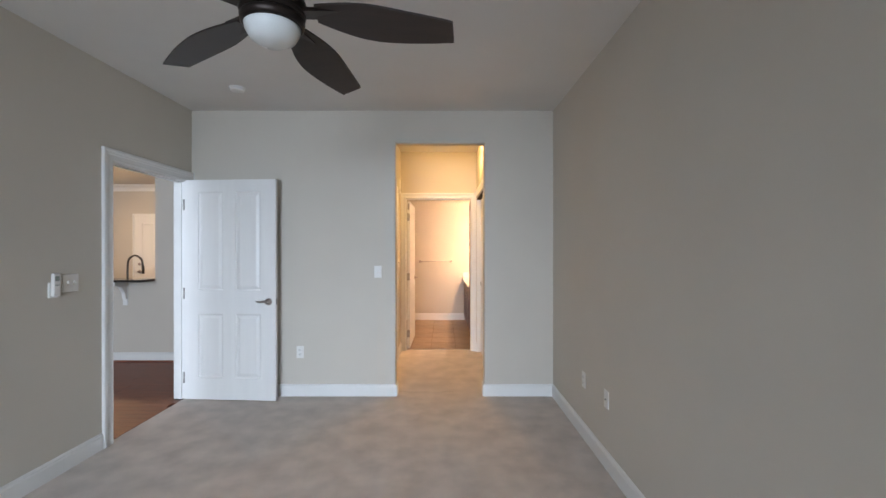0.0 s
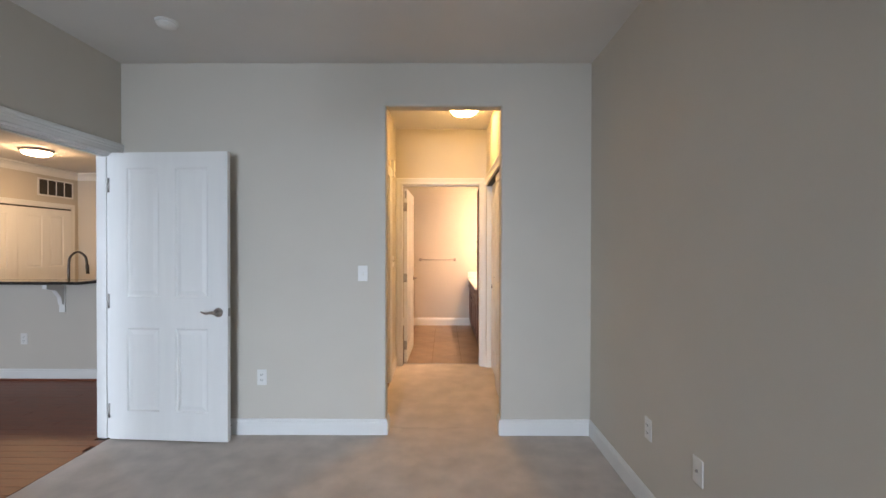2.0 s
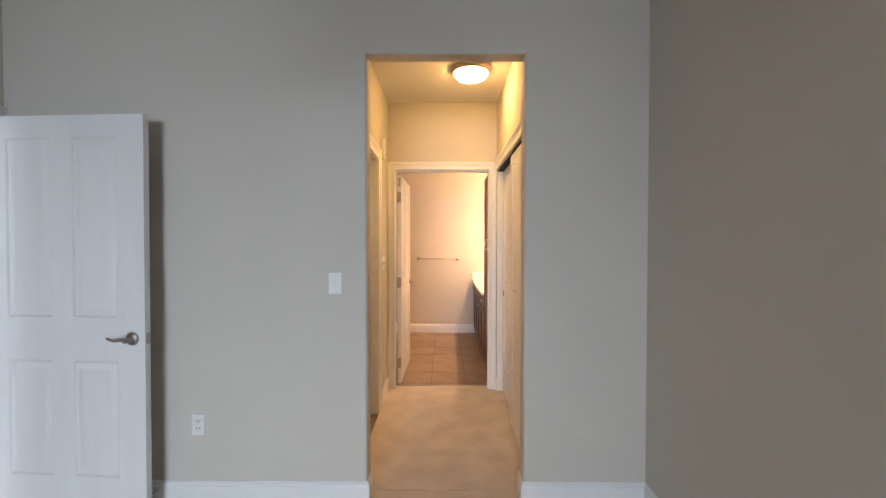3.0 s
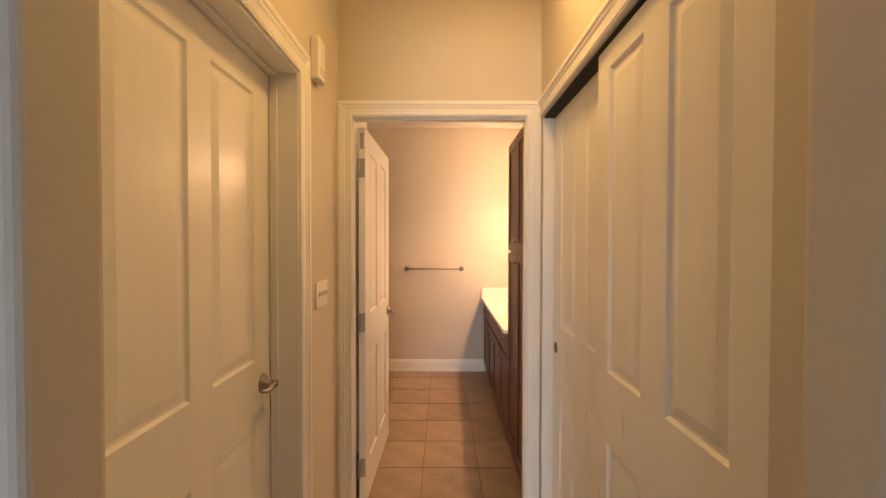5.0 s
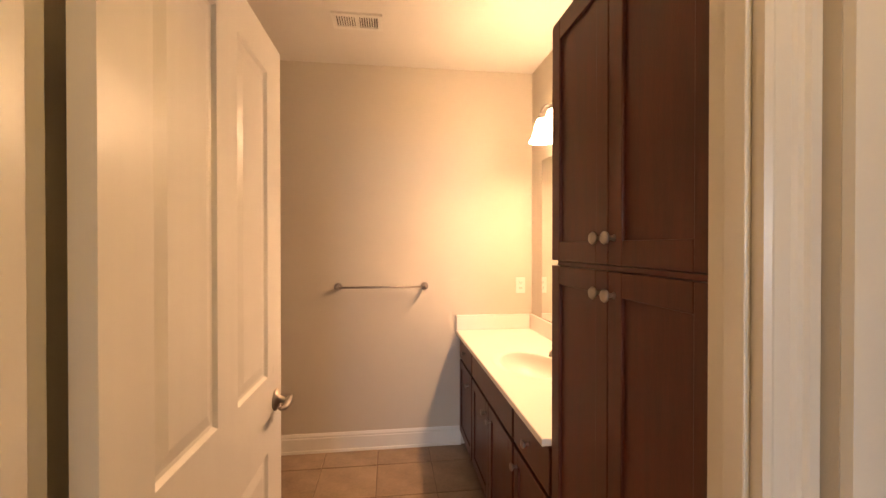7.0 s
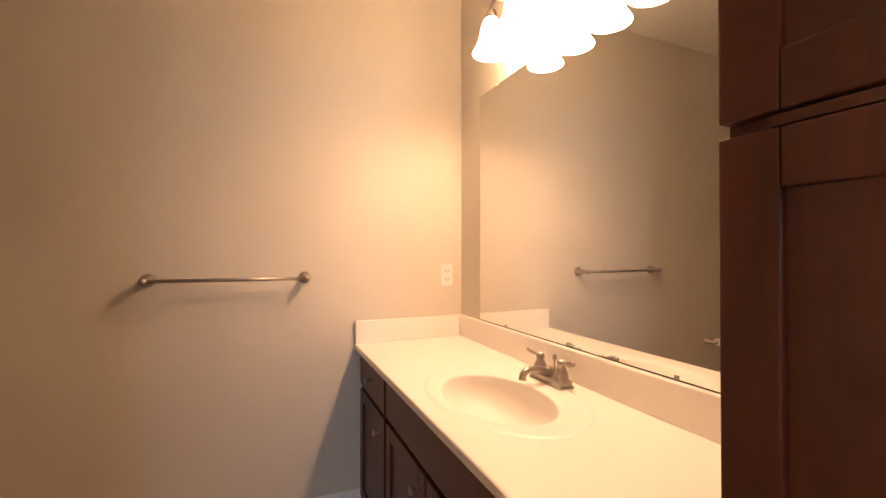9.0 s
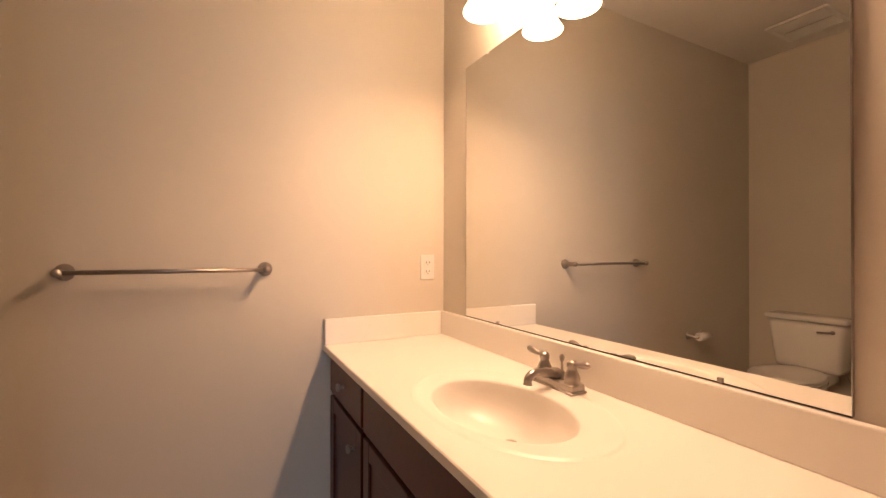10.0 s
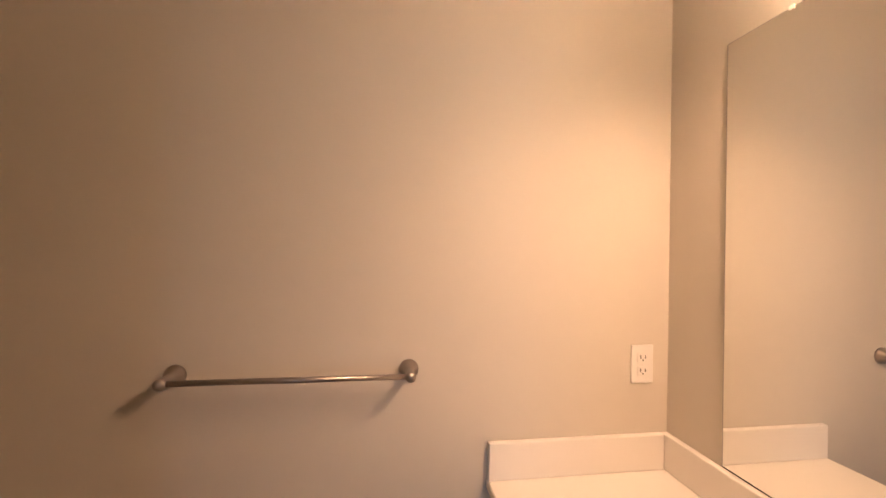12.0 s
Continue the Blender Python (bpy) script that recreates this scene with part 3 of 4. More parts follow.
def flush_light(name, m, glass, label, r=0.165, finial=True):
    root = thing(name, label, "ceiling light", at=m)
    part("pan", lathe([(0, 0), (r, 0), (r, -0.012), (r * 0.93, -0.03), (r * 0.86, -0.036), (0, -0.036)], None, 48), NICKEL, root, "brushed nickel pan", True)
    part("glass_dome", lathe([(r * 0.85, -0.034), (r * 0.82, -0.047), (r * 0.68, -0.069), (r * 0.42, -0.083), (0.0, -0.088)], None, 48), glass, root, "lit frosted glass dome", True)
    if finial:
        part("finial", lathe([(0, -0.086), (0.012, -0.088), (0.008, -0.096), (0.011, -0.101), (0, -0.109)], None, 16), NICKEL, root, "nickel finial", True)


flush_light("passage_ceiling_light", pose(0.61, 5.13, ZH), HALL_OPAL, "lit flush ceiling light with frosted dome and finial", 0.152)
flush_light("kitchen_ceiling_light", pose(-5.26, 7.05, ZB), KITCHEN_OPAL, "lit flush ceiling light in the kitchen", 0.19, False)


def fan(x, y, z, radius, first):
    root = thing("ceiling_fan", "dark bronze five-blade ceiling fan with a white glass bowl, at rest", "ceiling fan", at=pose(x, y, z))
    top = ZB - z
    part("canopy", lathe([(0, top), (0.07, top), (0.068, top - 0.03), (0.03, top - 0.07), (0, top - 0.07)]), BRONZE, root, "", True)
    part("downrod", tube([(0, 0, 0.12), (0, 0, top - 0.05)], 0.013), BRONZE, root, "", True)
    part("motor_housing", lathe([(0, 0.14), (0.05, 0.135), (0.09, 0.10), (0.112, 0.055), (0.115, 0.03), (0.108, 0.022), (0.108, 0.012), (0.113, 0.008), (0.110, -0.004), (0.10, -0.008), (0, -0.008)], None, 48), BRONZE, root, "", True)
    part("light_ring", lathe([(0.105, -0.008), (0.110, -0.016), (0.107, -0.034), (0.096, -0.042), (0.096, -0.008)], None, 48), BRONZE, root, "", True)
    part("glass_bowl", lathe([(0.096, -0.034), (0.093, -0.055), (0.078, -0.082), (0.047, -0.101), (0.0, -0.108)], None, 48), OPAL, root, "unlit white opal glass bowl", True)
    for i in range(5):
        a = first + 72 * i
        bm = bmesh.new()
        n, rows = 14, []
        for k in range(n + 1):
            s = k / n
            r = 0.15 + (radius - 0.15) * s
            half = (0.040 + 0.046 * math.sin(min(1, s / 0.42) * math.pi / 2)) * (1 - 0.42 * max(0, (s - 0.42) / 0.58) ** 1.4)
            lead = 0.012 * math.sin(math.pi * s)
            lift = -0.045 * s
            tip = -0.016 if k == n else 0
            row = []
            for side, w in ((-1, half), (1, half)):
                for up in (0, 0.007):
                    yy = side * w + lead
                    row.append(bm.verts.new((r + (tip if side < 0 else 0), yy, 0.012 + lift + up - yy * 0.21)))
            rows.append(row)
        for p, q in zip(rows, rows[1:]):
            for u, v in ((0, 1), (1, 3), (3, 2), (2, 0)):
                bm.faces.new((p[u], p[v], q[v], q[u]))
        for e in (rows[0], rows[-1]):
            bm.faces.new((e[0], e[1], e[3], e[2]))
        bmesh.ops.recalc_face_normals(bm, faces=bm.faces)
        bmesh.ops.transform(bm, matrix=pose(0, 0, 0, 0, 0, a), verts=bm.verts)
        blade = part("blade", bm, BLADE, root)
        arm = moulding((0.105, 0, 0.010), (0.24, 0, 0.014), (0, 1, 0), (0, 0, 1), ((-0.032, -0.004), (-0.028, 0.012), (0.028, 0.020), (0.032, 0.0)))
        bmesh.ops.transform(arm, matrix=pose(0, 0, 0, 0, 0, a), verts=arm.verts)
        part("blade_arm", arm, BRONZE, blade)


fan(-0.154, 1.785, 2.231, 0.652, 5)


def ceiling_vent(name, x0, x1, y0, y1, z, label, slats=16, tilt=35):
    root = thing(name, label, "air vent", at=pose((x0 + x1) / 2, (y0 + y1) / 2, z))
    w, d = (x1 - x0) / 2, (y1 - y0) / 2
    part("backing", boxes((-w + 0.015, w - 0.015, -d + 0.015, d - 0.015, -0.003, -0.001)), VENTSHADE, root)
    part("vent_frame", boxes((-w, w, -d, -d + 0.025, -0.012, 0), (-w, w, d - 0.025, d, -0.012, 0), (-w, -w + 0.025, -d + 0.025, d - 0.025, -0.012, 0), (w - 0.025, w, -d + 0.025, d - 0.025, -0.012, 0), (-0.012, 0.012, -d + 0.025, d - 0.025, -0.012, -0.001)), PLASTIC, root)
    for i in range(slats):
        x = -w + 0.03 + (2 * w - 0.06) * (i + 0.5) / slats
        if abs(x) > 0.015:
            bm = boxes((-0.0015, 0.0015, -d + 0.025, d - 0.025, -0.006, 0.004))
            bmesh.ops.transform(bm, matrix=pose(x, 0, -0.007, 0, tilt if x < 0 else -tilt), verts=bm.verts)
            part("slat", bm, PLASTIC, root)


ceiling_vent("ceiling_register", 0.05, 0.322, 7.70, 7.86, ZT, "white slatted air register on the bathroom ceiling")
ceiling_vent("exhaust_grille", -1.15, -0.82, 7.70, 8.02, ZT, "white exhaust fan grille above the toilet", 14, 5)
spr = thing("sprinkler_head", "chrome pendent sprinkler head on the bathroom ceiling", "sprinkler", at=pose(0.149, 7.149, ZT))
part("escutcheon", lathe([(0, 0), (0.04, 0), (0.034, -0.008), (0.012, -0.012), (0, -0.012)]), NICKEL, spr, "", True)
part("nozzle", lathe([(0.010, -0.012), (0.010, -0.03), (0.006, -0.036), (0, -0.036)], None, 16), NICKEL, spr, "", True)
part("deflector", lathe([(0, -0.05), (0.016, -0.05), (0.016, -0.053), (0, -0.053)], None, 16), NICKEL, spr)
part("yoke", join(tube([(0.008, 0, -0.032), (0.012, 0, -0.042), (0.004, 0, -0.051)], 0.0022, 8), tube([(-0.008, 0, -0.032), (-0.012, 0, -0.042), (-0.004, 0, -0.051)], 0.0022, 8)), NICKEL, spr)
grille = thing("return_air_grille", "white return air grille over the laundry closet", "air vent", at=pose(KW, 8.56, 2.383, 0, 0, 90))
part("backing", boxes((-0.31, 0.31, -0.004, -0.001, -0.125, 0.125)), VENTSHADE, grille)
part("vent_frame", boxes((-0.335, 0.335, -0.014, 0, 0.125, 0.15), (-0.335, 0.335, -0.014, 0, -0.15, -0.125), (-0.335, -0.31, -0.014, 0, -0.125, 0.125), (0.31, 0.335, -0.014, 0, -0.125, 0.125), *[(x - 0.006, x + 0.006, -0.014, -0.004, -0.125, 0.125) for x in (-0.155, 0, 0.155)]), PLASTIC, grille)
for i in range(14):
    part("slat", boxes((-0.31, 0.31, -0.010, -0.004, -0.118 + 0.0175 * i, -0.113 + 0.0175 * i)), VENTSHADE, grille)

# ---- kitchen bar ----
tagged(mesh_object("bar_counter", boxes((KW, -3.14, KS - 0.22, KS + 0.12, 1.0, 1.03), bevel=0.004), GRANITE), "polished black granite breakfast bar on the half wall", "counter")
br = thing("bar_bracket", "white painted wooden corbel under the bar counter", "bracket", at=pose(-3.50, KS, 0))
part("corbel", moulding((-0.022, 0, 0), (0.022, 0, 0), (0, -1, 0), (0, 0, 1), ((0, 0.78), (0.03, 0.78), (0.045, 0.86), (0.10, 0.93), (0.20, 0.96), (0.20, 1.0), (0, 1.0))), TRIM, br)
part("back_plate", boxes((-0.03, 0.03, -0.012, 0, 0.70, 1.0), bevel=0.003), TRIM, br)
tap = thing("kitchen_faucet", "tall curved dark metal pull-down kitchen faucet", "faucet", at=pose(-3.69, KS + 0.28, 0.905))
tagged(mesh_object("kitchen_counter", boxes((KW + 0.02, -3.14, KS + 0.118, KS + 0.75, 0.865, 0.905), bevel=0.004), GRANITE), "black granite kitchen worktop behind the half wall", "counter")
tagged(mesh_object("kitchen_base_cabinet", boxes((KW + 0.03, -3.15, KS + 0.118, KS + 0.72, 0.0, 0.865)), ESPRESSO), "dark base cabinet run under the kitchen worktop", "cabinet")
part("base", lathe([(0, 0), (0.028, 0), (0.024, 0.02), (0.016, 0.03), (0, 0.03)]), GUNMETAL, tap, "", True)
part("spout", tube(arc([(0, 0, 0.02), (0, 0, 0.26), (0.02, 0, 0.36), (0.10, 0, 0.41), (0.18, 0, 0.36), (0.20, 0, 0.27)]), 0.012), GUNMETAL, tap, "", True)
part("spray_head", tube([(0.20, 0, 0.28), (0.203, 0, 0.24), (0.208, 0, 0.17)], [0.014, 0.017, 0.015]), GUNMETAL, tap, "", True)
part("handle", tube([(0.015, 0, 0.06), (0.05, -0.02, 0.10)], [0.008, 0.005]), GUNMETAL, tap, "", True)

# ---- bathroom ----
FX = 0.853


def shaker(y0, y1, z0, z1, parent, knob=None, flat=False, name="door"):
    """A cabinet front on the plane x = FX facing west; knob: (y, z)."""
    y0, y1, z0, z1 = y0 + 0.002, y1 - 0.002, z0 + 0.002, z1 - 0.002
    r = 0.055
    if flat:
        d = part(name, boxes((FX, FX + 0.019, y0, y1, z0, z1), bevel=0.003), ESPRESSO, parent)
    else:
        d = part(name, boxes((FX, FX + 0.019, y0, y0 + r, z0, z1), (FX, FX + 0.019, y1 - r, y1, z0, z1), (FX, FX + 0.019, y0 + r, y1 - r, z0, z0 + r), (FX, FX + 0.019, y0 + r, y1 - r, z1 - r, z1), bevel=0.0025), ESPRESSO, parent)
        part("panel", boxes((FX + 0.008, FX + 0.015, y0 + r - 0.004, y1 - r + 0.004, z0 + r - 0.004, z1 - r + 0.004)), ESPRESSO, d)
    if knob:
        part("knob", lathe([(0, 0), (0.008, 0), (0.005, 0.006), (0.005, 0.013), (0.013, 0.018), (0.0155, 0.023), (0.012, 0.028), (0, 0.030)], pose(FX, knob[0], knob[1], 0, -90), 20), NICKEL, d, "round satin nickel knob", True)
    return d


tall = thing("linen_cabinet", "tall dark cherry linen cabinet with four shaker doors", "cabinet", at=None)
part("body", boxes((FX + 0.020, TE - 0.002, TS + 0.002, 6.650, 0.0, 2.068), bevel=0.001), ESPRESSO, tall)
part("top_panel", boxes((FX + 0.004, TE - 0.002, TS + 0.002, 6.651, 2.069, 2.075)), ESPRESSO, tall)
for y0, y1, k in ((5.99, 6.318, 6.291), (6.318, 6.651, 6.345)):
    shaker(y0, y1, 1.362, 2.068, tall, (k, 1.425))
    shaker(y0, y1, 0.10, 1.351, tall, (k, 1.297))
part("face_frame", boxes((FX + 0.005, FX + 0.0195, 5.992, 6.605, 1.3515, 1.3615)), ESPRESSO, tall)
bath_v = [("vanity_drawer_unit", 7.905, 8.346, [("drawer", 7.915, 8.34, 0.622, 0.775, (8.125, 0.70), True), ("door", 7.915, 8.34, 0.10, 0.608, (7.985, 0.535), False)], "dark cherry vanity unit with a drawer over a door"),
          ("vanity_sink_unit", 7.055, 7.902, [("false_front", 7.065, 7.895, 0.622, 0.775, None, True), ("door", 7.48, 7.895, 0.10, 0.608, (7.535, 0.545), False), ("door", 7.065, 7.478, 0.10, 0.608, (7.42, 0.545), False)], "dark cherry sink base with two shaker doors"),
          ("vanity_end_unit", 6.66, 7.052, [("drawer", 6.668, 7.045, 0.622, 0.775, (6.86, 0.70), True), ("door", 6.668, 7.045, 0.10, 0.608, (7.0, 0.545), False)], "dark cherry vanity unit beside the linen cabinet")]
for name, y0, y1, fronts, label in bath_v:
    v = thing(name, label, "vanity cabinet", "vanity units")
    part("body", boxes((FX + 0.020, FX + 0.04, y0, y1, 0.09, 0.788), (FX + 0.04, TE - 0.003, y0, y0 + 0.018, 0.09, 0.788), (FX + 0.04, TE - 0.003, y1 - 0.018, y1, 0.09, 0.788), (FX + 0.04, TE - 0.003, y0 + 0.018, y1 - 0.018, 0.09, 0.11)), ESPRESSO, v)
    part("toe_kick", boxes((FX + 0.085, FX + 0.1, y0, y1, 0, 0.09)), INNER, v)
    for n, a, b, c, d, k, flat in fronts:
        shaker(a, b, c, d, v, k, flat, n)


def countertop():
    """One cast top: a slab with a rolled oval rim, a bowl and its underside edge."""
    x0, x1, y0, y1, z = 0.826, TE - 0.002, 6.658, TN - 0.002, 0.812
    n = 96
    bm = bmesh.new()
    cx, cy = 1.085, 7.485

    def ring(rx, ry, h, dx=0.0, dy=0.0):
        return [bm.verts.new((cx + dx + rx * math.cos(2 * math.pi * i / n), cy + dy + ry * math.sin(2 * math.pi * i / n), z + h)) for i in range(n)]

    def border(h, inset=0.0):
        out = []
        for i in range(n):
            a = 2 * math.pi * i / n
            c, s = math.cos(a), math.sin(a)
            k = min(((x1 - inset - cx) if c > 0 else (cx - x0 - inset)) / max(abs(c), 1e-6), ((y1 - inset - cy) if s > 0 else (cy - y0 - inset)) / max(abs(s), 1e-6))
            out.append([cx + k * c, cy + k * s, z + h])
        for tx in (x0 + inset, x1 - inset):
            for ty in (y0 + inset, y1 - inset):
                best = min(out, key=lambda p: (p[0] - tx) ** 2 + (p[1] - ty) ** 2)
                best[0], best[1] = tx, ty
        return [bm.verts.new(p) for p in out]

    rings = [border(-0.024), border(-0.003), border(0.0, 0.003), ring(0.215, 0.321, 0.0, 0.006, -0.018), ring(0.208, 0.314, 0.0027, 0.006, -0.018), ring(0.201, 0.307, 0.003, 0.006, -0.018), ring(0.192, 0.296, 0.0012, 0.005, -0.018), ring(0.168, 0.252, 0.0, -0.008, -0.018), ring(0.153, 0.231, -0.002, -0.014, -0.02), ring(0.1505, 0.228, -0.0035, -0.014, -0.02), ring(0.148, 0.225, -0.008, -0.014, -0.02)]
    for k in range(1, 9):
        f = k / 8
        rad = math.cos(f * math.pi / 2 * 0.96) ** 0.62
        rings.append(ring(0.145 * rad + 0.003, 0.221 * rad + 0.003, -0.008 - 0.115 * math.sin(f * math.pi / 2), -0.014 + 0.03 * f, -0.02 + 0.01 * f))
    for a, b in zip(rings, rings[1:]):
        for i in range(n):
            bm.faces.new((a[i], a[(i + 1) % n], b[(i + 1) % n], b[i]))
    bm.faces.new(rings[-1])
    bmesh.ops.recalc_face_normals(bm, faces=bm.faces)
    return bm


ct = thing("vanity_countertop", "cream cultured marble vanity top with an integral oval basin", "countertop")
top = part("basin_top", countertop(), MARBLE, ct)
for p in top.data.polygons:
    p.use_smooth = ((p.center.x - 1.085) / 0.214) ** 2 + ((p.center.y - 7.485) / 0.32) ** 2 < 1
part("backsplash", boxes((TE - 0.022, TE - 0.002, 6.66, TN - 0.003, 0.8115, 0.918), bevel=0.004), MARBLE, ct)
part("side_splash", boxes((0.828, TE - 0.023, TN - 0.022, TN - 0.002, 0.8115, 0.918), bevel=0.004), MARBLE, ct)
DX, DY, DZ = 1.108, 7.465, 0.694
drain = thing("sink_drain", "nickel pop-up drain stopper in the basin", "drain", at=pose(DX, DY, DZ))
part("flange", lathe([(0.0, 0), (0.024, 0.0), (0.026, 0.003), (0.02, 0.005), (0.018, 0.001), (0, 0.001)]), NICKEL, drain, "", True)
part("stopper", lathe([(0.012, 0.0), (0.012, 0.008), (0.018, 0.010), (0.017, 0.014), (0, 0.016)]), NICKEL, drain, "", True)

fau = thing("basin_faucet", "satin nickel two-handle centerset faucet on the vanity top", "faucet", at=pose(1.298, 7.497, 0.814))
part("base_plate", boxes((-0.029, 0.029, -0.083, 0.083, 0.0, 0.006), (-0.025, 0.025, -0.079, 0.079, 0.004, 0.024), bevel=0.005), NICKEL, fau, "", True)
part("spout", tube(arc([(0.006, 0, 0.018), (0.002, 0, 0.034), (-0.022, 0, 0.040), (-0.058, 0, 0.046), (-0.088, 0, 0.048), (-0.106, 0, 0.036), (-0.109, 0, 0.020)]), [0.020] * 6 + [0.0165] * 6 + [0.013] * 6 + [0.0115] * 6 + [0.0115] * 12 + [0.0135]), NICKEL, fau, "", True)
part("lift_rod", lathe([(0, 0.02), (0.008, 0.02), (0.006, 0.03), (0.0035, 0.04), (0.003, 0.068), (0.006, 0.072), (0.0075, 0.080), (0.006, 0.088), (0, 0.090)], pose(0.016, 0, 0), 14), NICKEL, fau, "", True)
for s in (-1, 1):
    post = part("handle_post", lathe([(0, 0.02), (0.024, 0.022), (0.024, 0.027), (0.021, 0.030), (0.022, 0.036), (0.020, 0.046), (0.014, 0.058), (0.012, 0.064), (0.0145, 0.069), (0.0145, 0.078), (0.010, 0.085), (0, 0.087)], pose(0, 0.055 * s, 0), 24), NICKEL, fau, "", True)
    part("lever", tube(arc([(0, 0.058 * s, 0.076), (-0.003, 0.078 * s, 0.079), (-0.005, 0.100 * s, 0.083), (-0.007, 0.123 * s, 0.087)], 4), [0.007, 0.0062, 0.0058, 0.006, 0.0068, 0.0078, 0.0088, 0.0096, 0.010, 0.010, 0.0094, 0.0078, 0.004]), NICKEL, post, "", True)

mir = thing("vanity_mirror", "large frameless mirror clipped to the wall above the vanity", "mirror")
part("mirror_glass", boxes((TE - 0.006, TE - 0.0005, 6.896, 8.135, 0.9225, 1.979)), MIRROR, mir)
part("mirror_channel", boxes((TE - 0.0066, TE - 0.0005, 6.896, 8.135, 0.9195, 0.9222)), BRONZE, mir, "thin dark bottom channel")
part("mirror_edge", boxes((TE - 0.0065, TE - 0.0005, 8.1351, 8.137, 0.9225, 1.979), (TE - 0.0065, TE - 0.0005, 6.894, 6.8959, 0.9225, 1.979), (TE - 0.0065, TE - 0.0005, 6.896, 8.135, 1.9791, 1.981)), STEEL, mir, "ground glass edge")
for y, z in ((7.969, 1.979), (7.06, 1.979), (7.902, 0.926), (7.103, 0.926)):
    part("mirror_clip", boxes((TE - 0.010, TE - 0.0005, y - 0.006, y + 0.006, z - 0.005, z + 0.006), bevel=0.002), CLEAR if z > 1.5 else NICKEL, mir, "small mirror clip")

vl = thing("vanity_light", "nickel bar wall light with four lit bell glass shades", "wall light", at=pose(TE, 7.537, 2.20))
part("back_plate", boxes((-0.028, -0.001, -0.36, 0.36, -0.055, 0.055), bevel=0.008), NICKEL, vl, "brushed nickel bar")
for i in range(4):
    y = -0.2625 + 0.175 * i
    part("arm", tube(arc([(-0.02, y, 0.0), (-0.06, y, 0.035), (-0.11, y, 0.035), (-0.135, y, 0.005), (-0.135, y, -0.02)]), 0.007), NICKEL, vl, "", True)
    part("socket_cup", lathe([(0, 0.0), (0.018, -0.005), (0.024, -0.03), (0.022, -0.04), (0, -0.04)], pose(-0.135, y, -0.01), 20), NICKEL, vl, "", True)
    part("shade", lathe([(0.022, -0.045), (0.030, -0.055), (0.040, -0.085), (0.046, -0.12), (0.058, -0.155), (0.073, -0.178), (0.074, -0.182), (0.070, -0.180), (0.055, -0.153), (0.043, -0.12), (0.037, -0.085), (0.022, -0.056)], pose(-0.135, y, 0), 32), BATH_OPAL, vl, "lit white bell glass shade", True)
    bulb("vanity_bulb", (TE - 0.135, 7.537 + y, 2.058), BATH_BULB, WARM, 0.028)

tb = thing("towel_bar", "satin nickel towel bar on the bathroom wall", "towel bar", at=pose(0.3075, TN, 1.127))
for s in (-1, 1):
    part("bracket", lathe([(0, 0), (0.027, 0), (0.026, 0.008), (0.014, 0.022), (0.011, 0.06), (0.014, 0.075), (0.013, 0.084), (0, 0.088)], pose(0.296 * s, 0, 0, 90), 24), NICKEL, tb, "", True)
part("rod", tube([(-0.296, -0.072, 0), (0.296, -0.072, 0)], 0.0075), NICKEL, tb, "", True)

tp = thing("toilet_paper_holder", "nickel toilet paper holder with a nearly used roll", "paper holder", at=pose(-0.60, TN, 0.62))
for s in (-1, 1):
    part("bracket", lathe([(0, 0), (0.024, 0), (0.022, 0.008), (0.01, 0.02), (0.010, 0.07), (0, 0.075)], pose(0.075 * s, 0, 0, 90), 20), NICKEL, tp, "", True)
part("roller", tube([(-0.075, -0.062, 0), (0.075, -0.062, 0)], 0.009), NICKEL, tp, "", True)
part("paper_roll", lathe([(0.018, -0.05), (0.027, -0.05), (0.027, 0.05), (0.018, 0.05)], pose(0, -0.062, 0, 0, 90), 28), PAPER, tp, "thin white paper roll", True)


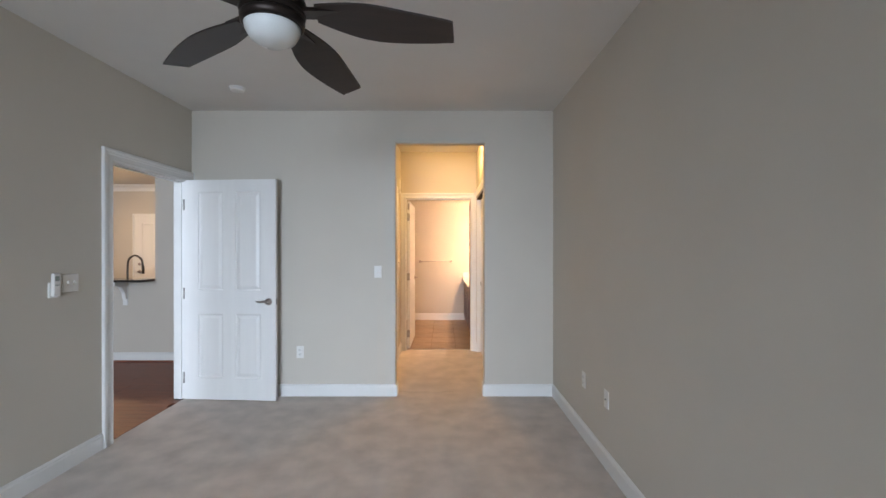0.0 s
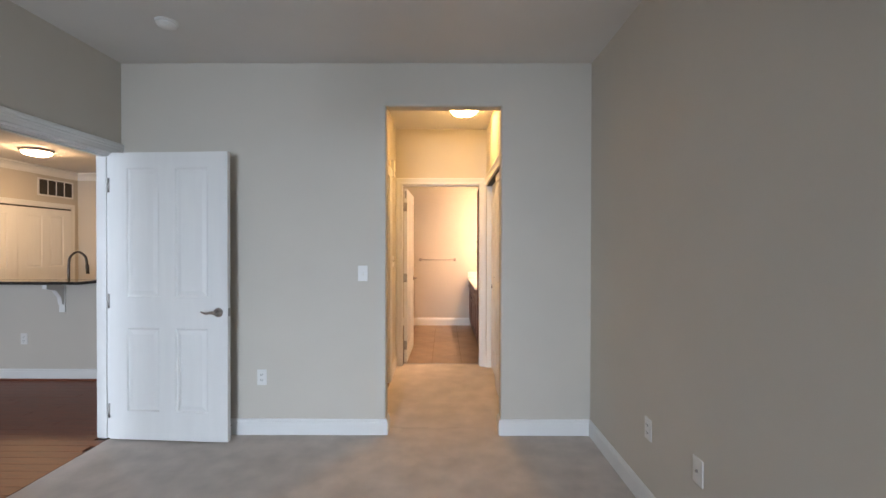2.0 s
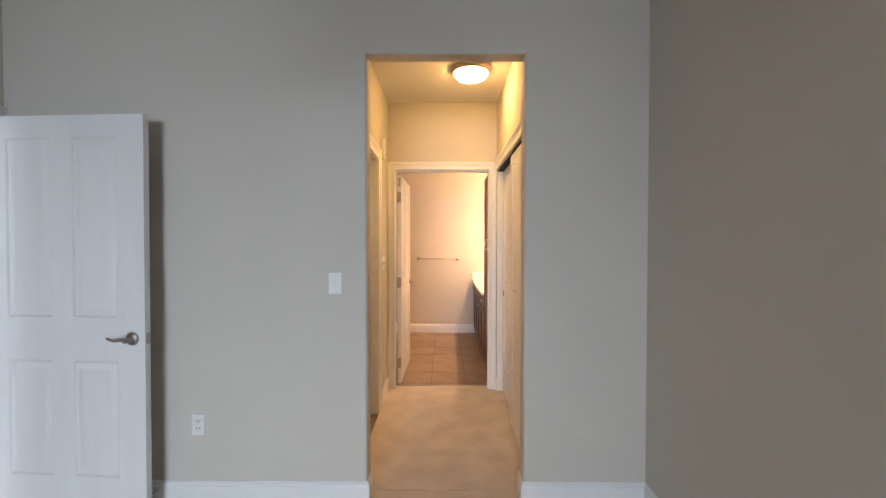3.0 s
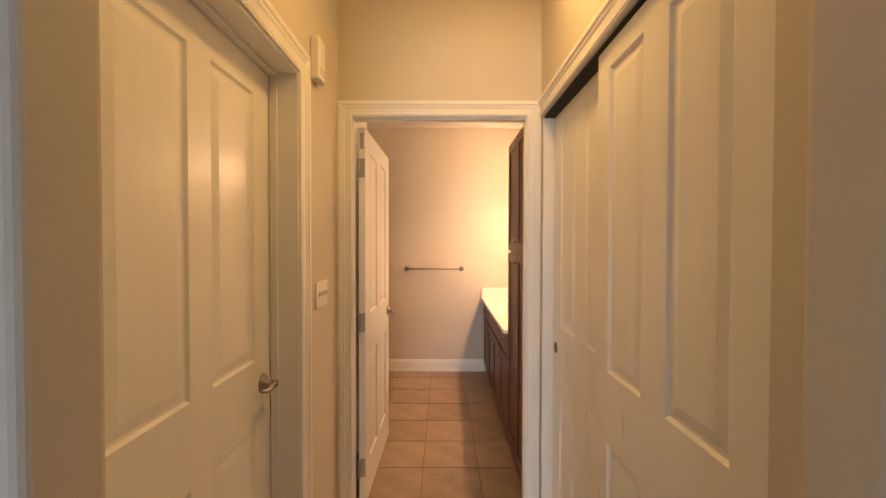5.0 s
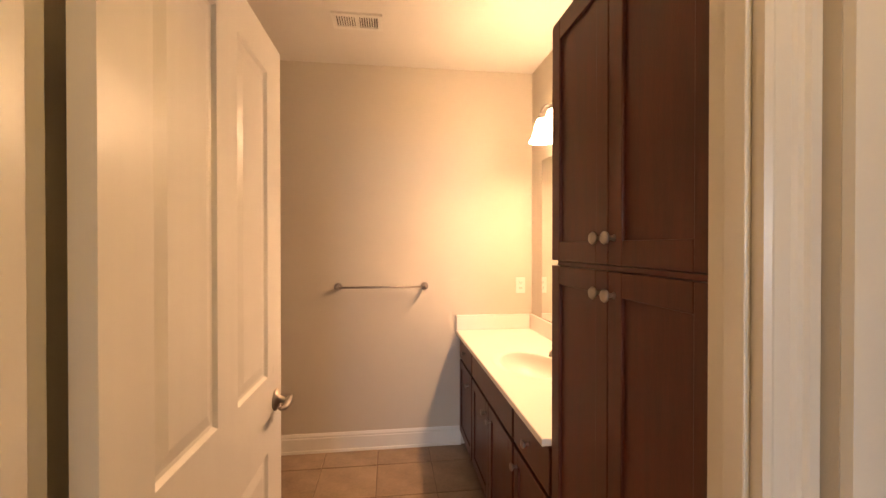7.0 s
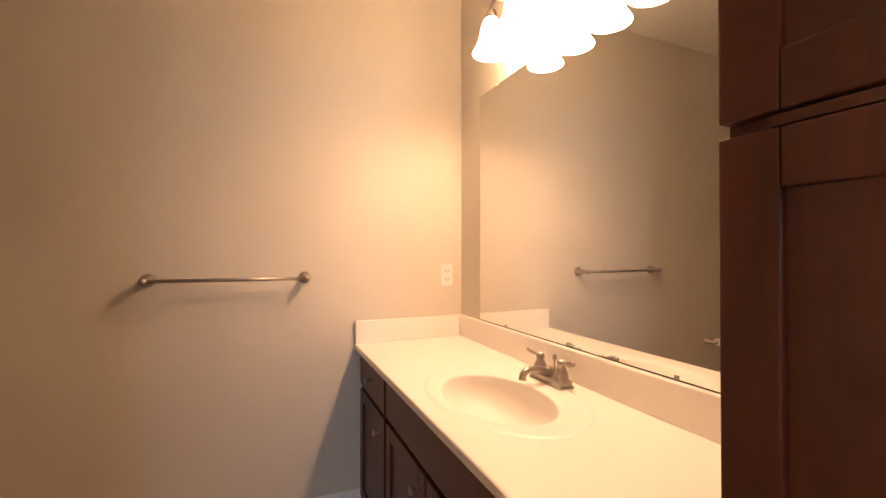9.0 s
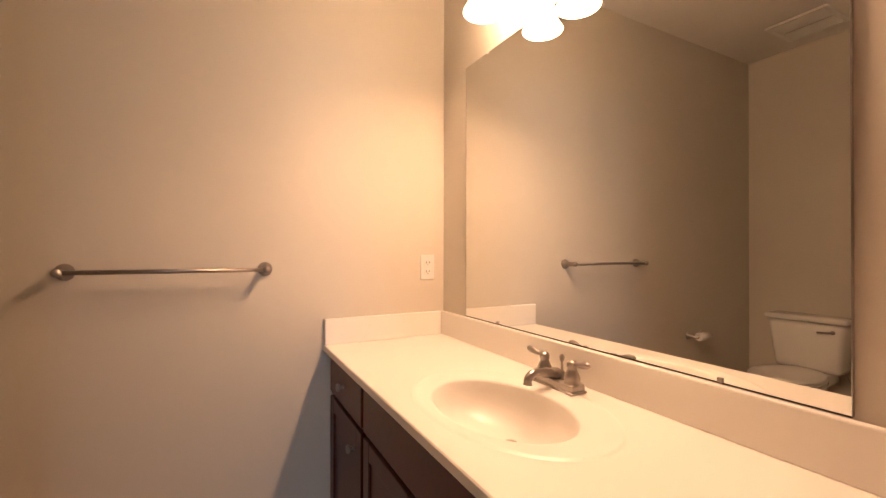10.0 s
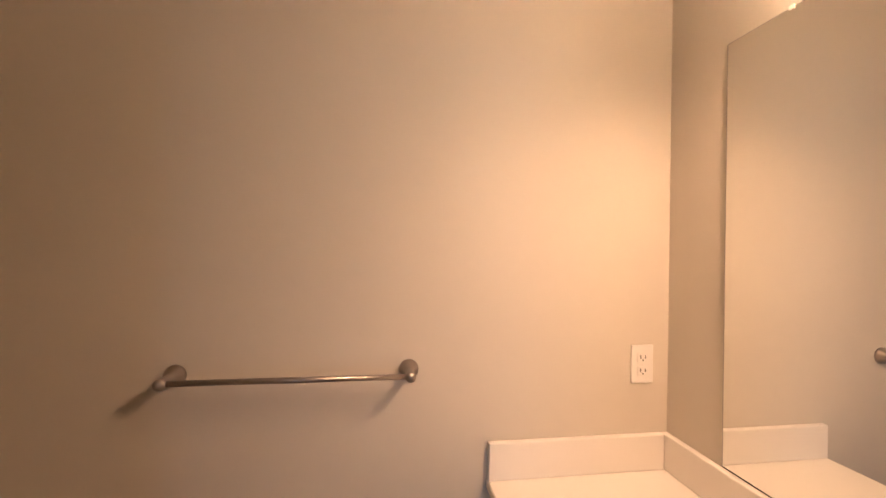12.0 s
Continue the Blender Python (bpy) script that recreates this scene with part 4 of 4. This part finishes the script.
def toilet(m):
    """Local x runs forward from the wall."""
    root = thing("toilet", "white porcelain two-piece toilet against the bathroom wall", "toilet", at=m)
    bm = boxes((0.02, 0.20, -0.21, 0.21, 0.41, 0.735), bevel=0.03)
    for v in bm.verts:
        if v.co.z < 0.5:
            v.co.y *= 0.86
            v.co.x = 0.02 + (v.co.x - 0.02) * 0.9
    part("tank", bm, PORCELAIN, root, "", True)
    part("tank_lid", boxes((0.012, 0.215, -0.225, 0.225, 0.736, 0.772), bevel=0.012), PORCELAIN, root, "", True)
    part("flush_lever", join(lathe([(0, 0), (0.013, 0), (0.012, 0.008), (0, 0.01)], pose(0.2, -0.15, 0.685, 0, 90), 14), tube([(0.212, -0.15, 0.685), (0.215, -0.10, 0.68), (0.213, -0.075, 0.678)], [0.007, 0.006, 0.005], 10)), NICKEL, root, "nickel flush lever", True)

    def oval(levels):
        bm = bmesh.new()
        rings = []
        for cx, rx, ry, z in levels:
            rings.append([bm.verts.new((cx + rx * math.cos(2 * math.pi * i / 40), ry * math.sin(2 * math.pi * i / 40), z)) for i in range(40)])
        for a, b in zip(rings, rings[1:]):
            for i in range(40):
                bm.faces.new((a[i], a[(i + 1) % 40], b[(i + 1) % 40], b[i]))
        bm.faces.new(rings[0])
        bm.faces.new(rings[-1])
        bmesh.ops.recalc_face_normals(bm, faces=bm.faces)
        return bm

    part("bowl", oval([(0.33, 0.23, 0.105, 0.0), (0.33, 0.22, 0.10, 0.06), (0.35, 0.20, 0.10, 0.16), (0.40, 0.24, 0.15, 0.28), (0.42, 0.27, 0.18, 0.36), (0.42, 0.275, 0.185, 0.385), (0.42, 0.26, 0.17, 0.39)]), PORCELAIN, root, "", True)
    part("seat", oval([(0.43, 0.26, 0.178, 0.391), (0.43, 0.268, 0.186, 0.397), (0.43, 0.265, 0.183, 0.408)]), PLASTIC, root, "", True)
    part("lid", oval([(0.43, 0.262, 0.180, 0.410), (0.43, 0.268, 0.186, 0.416), (0.43, 0.26, 0.178, 0.427), (0.43, 0.2, 0.13, 0.431)]), PLASTIC, root, "closed white seat lid", True)
    part("tank_deck", boxes((0.03, 0.22, -0.13, 0.13, 0.33, 0.412), bevel=0.02), PORCELAIN, root, "", True)
    part("supply_valve", join(tube([(0.0, -0.25, 0.18), (0.06, -0.25, 0.18)], 0.009, 10), tube(arc([(0.06, -0.25, 0.18), (0.07, -0.23, 0.28), (0.08, -0.17, 0.42)]), 0.005, 8)), NICKEL, root, "", True)


toilet(pose(TW, 7.93, 0))

# ---- floor pieces ----
pitch, joint = 0.348, 0.006
tile_mesh = None
for i in range(-5, 4):
    for j in range(-4, 5):
        x0, x1 = max(0.285 + i * pitch, TW + 0.003), min(0.285 + (i + 1) * pitch - joint, TE - 0.003)
        y0, y1 = max(7.09 + j * pitch, 5.99), min(7.09 + (j + 1) * pitch - joint, TN - 0.003)
        if x1 - x0 < 0.02 or y1 - y0 < 0.02:
            continue
        whole = x1 - x0 > pitch - joint - 0.001 and y1 - y0 > pitch - joint - 0.001
        if whole and tile_mesh:
            ob = new("tile", tile_mesh)
        else:
            ob = mesh_object("tile", boxes((0, x1 - x0, 0, y1 - y0, -0.008, 0), bevel=0.0015), TILE)
            if whole:
                tile_mesh = ob.data
        ob.parent = tile_floor
        ob.location = (x0, y0, random.uniform(-0.0004, 0.0006))
plank_mesh = None
rows = 44
for j in range(rows):
    y0 = 2.2 + j * 0.083
    if y0 + 0.08 > KS:
        break
    off = random.uniform(0, 1.1)
    for k in range(-1, 4):
        x1 = BW - 0.12 - off - k * 1.15 + 1.15
        x0 = x1 - 1.147
        lim = BW - 0.035 if 3.32 < y0 and y0 + 0.082 < 4.24 else -2.068
        x1 = min(x1, lim)
        x0 = max(x0, KW + 0.003)
        if x1 - x0 < 0.05:
            continue
        whole = x1 - x0 > 1.146
        if whole and plank_mesh:
            ob = new("plank", plank_mesh)
        else:
            ob = mesh_object("plank", boxes((0, x1 - x0, 0, 0.0815, -0.012, 0), bevel=0.001), PLANK)
            if whole:
                plank_mesh = ob.data
        ob.parent = wood_floor
        ob.location = (x0, y0, -0.001)

# ---- the passage and bathroom plan, and the bedroom plan, set together ----
bpy.context.view_layer.update()
BATH_SET = Matrix.Translation((0.39, 5.964, 0)) @ Matrix.Diagonal((1.019, 1.019, 1.019, 1)) @ Matrix.Translation((-0.39, -5.9, 0))
BED_SET = Matrix.Translation((0, -0.097, 0))
for ob in list(scene.objects):
    if ob.parent or ob.type == "CAMERA":
        continue
    spots = [o.matrix_world @ Vector(c) for o in (ob, *ob.children_recursive) if o.type == "MESH" for c in o.bound_box] or [ob.matrix_world.translation]
    mid = sum(spots, Vector()) / len(spots)
    m = BATH_SET if mid.y > 4.45 and mid.x > -1.6 else BED_SET
    if ob.type == "LIGHT":
        ob.location = m @ ob.location
    else:
        ob.matrix_basis = m @ ob.matrix_basis
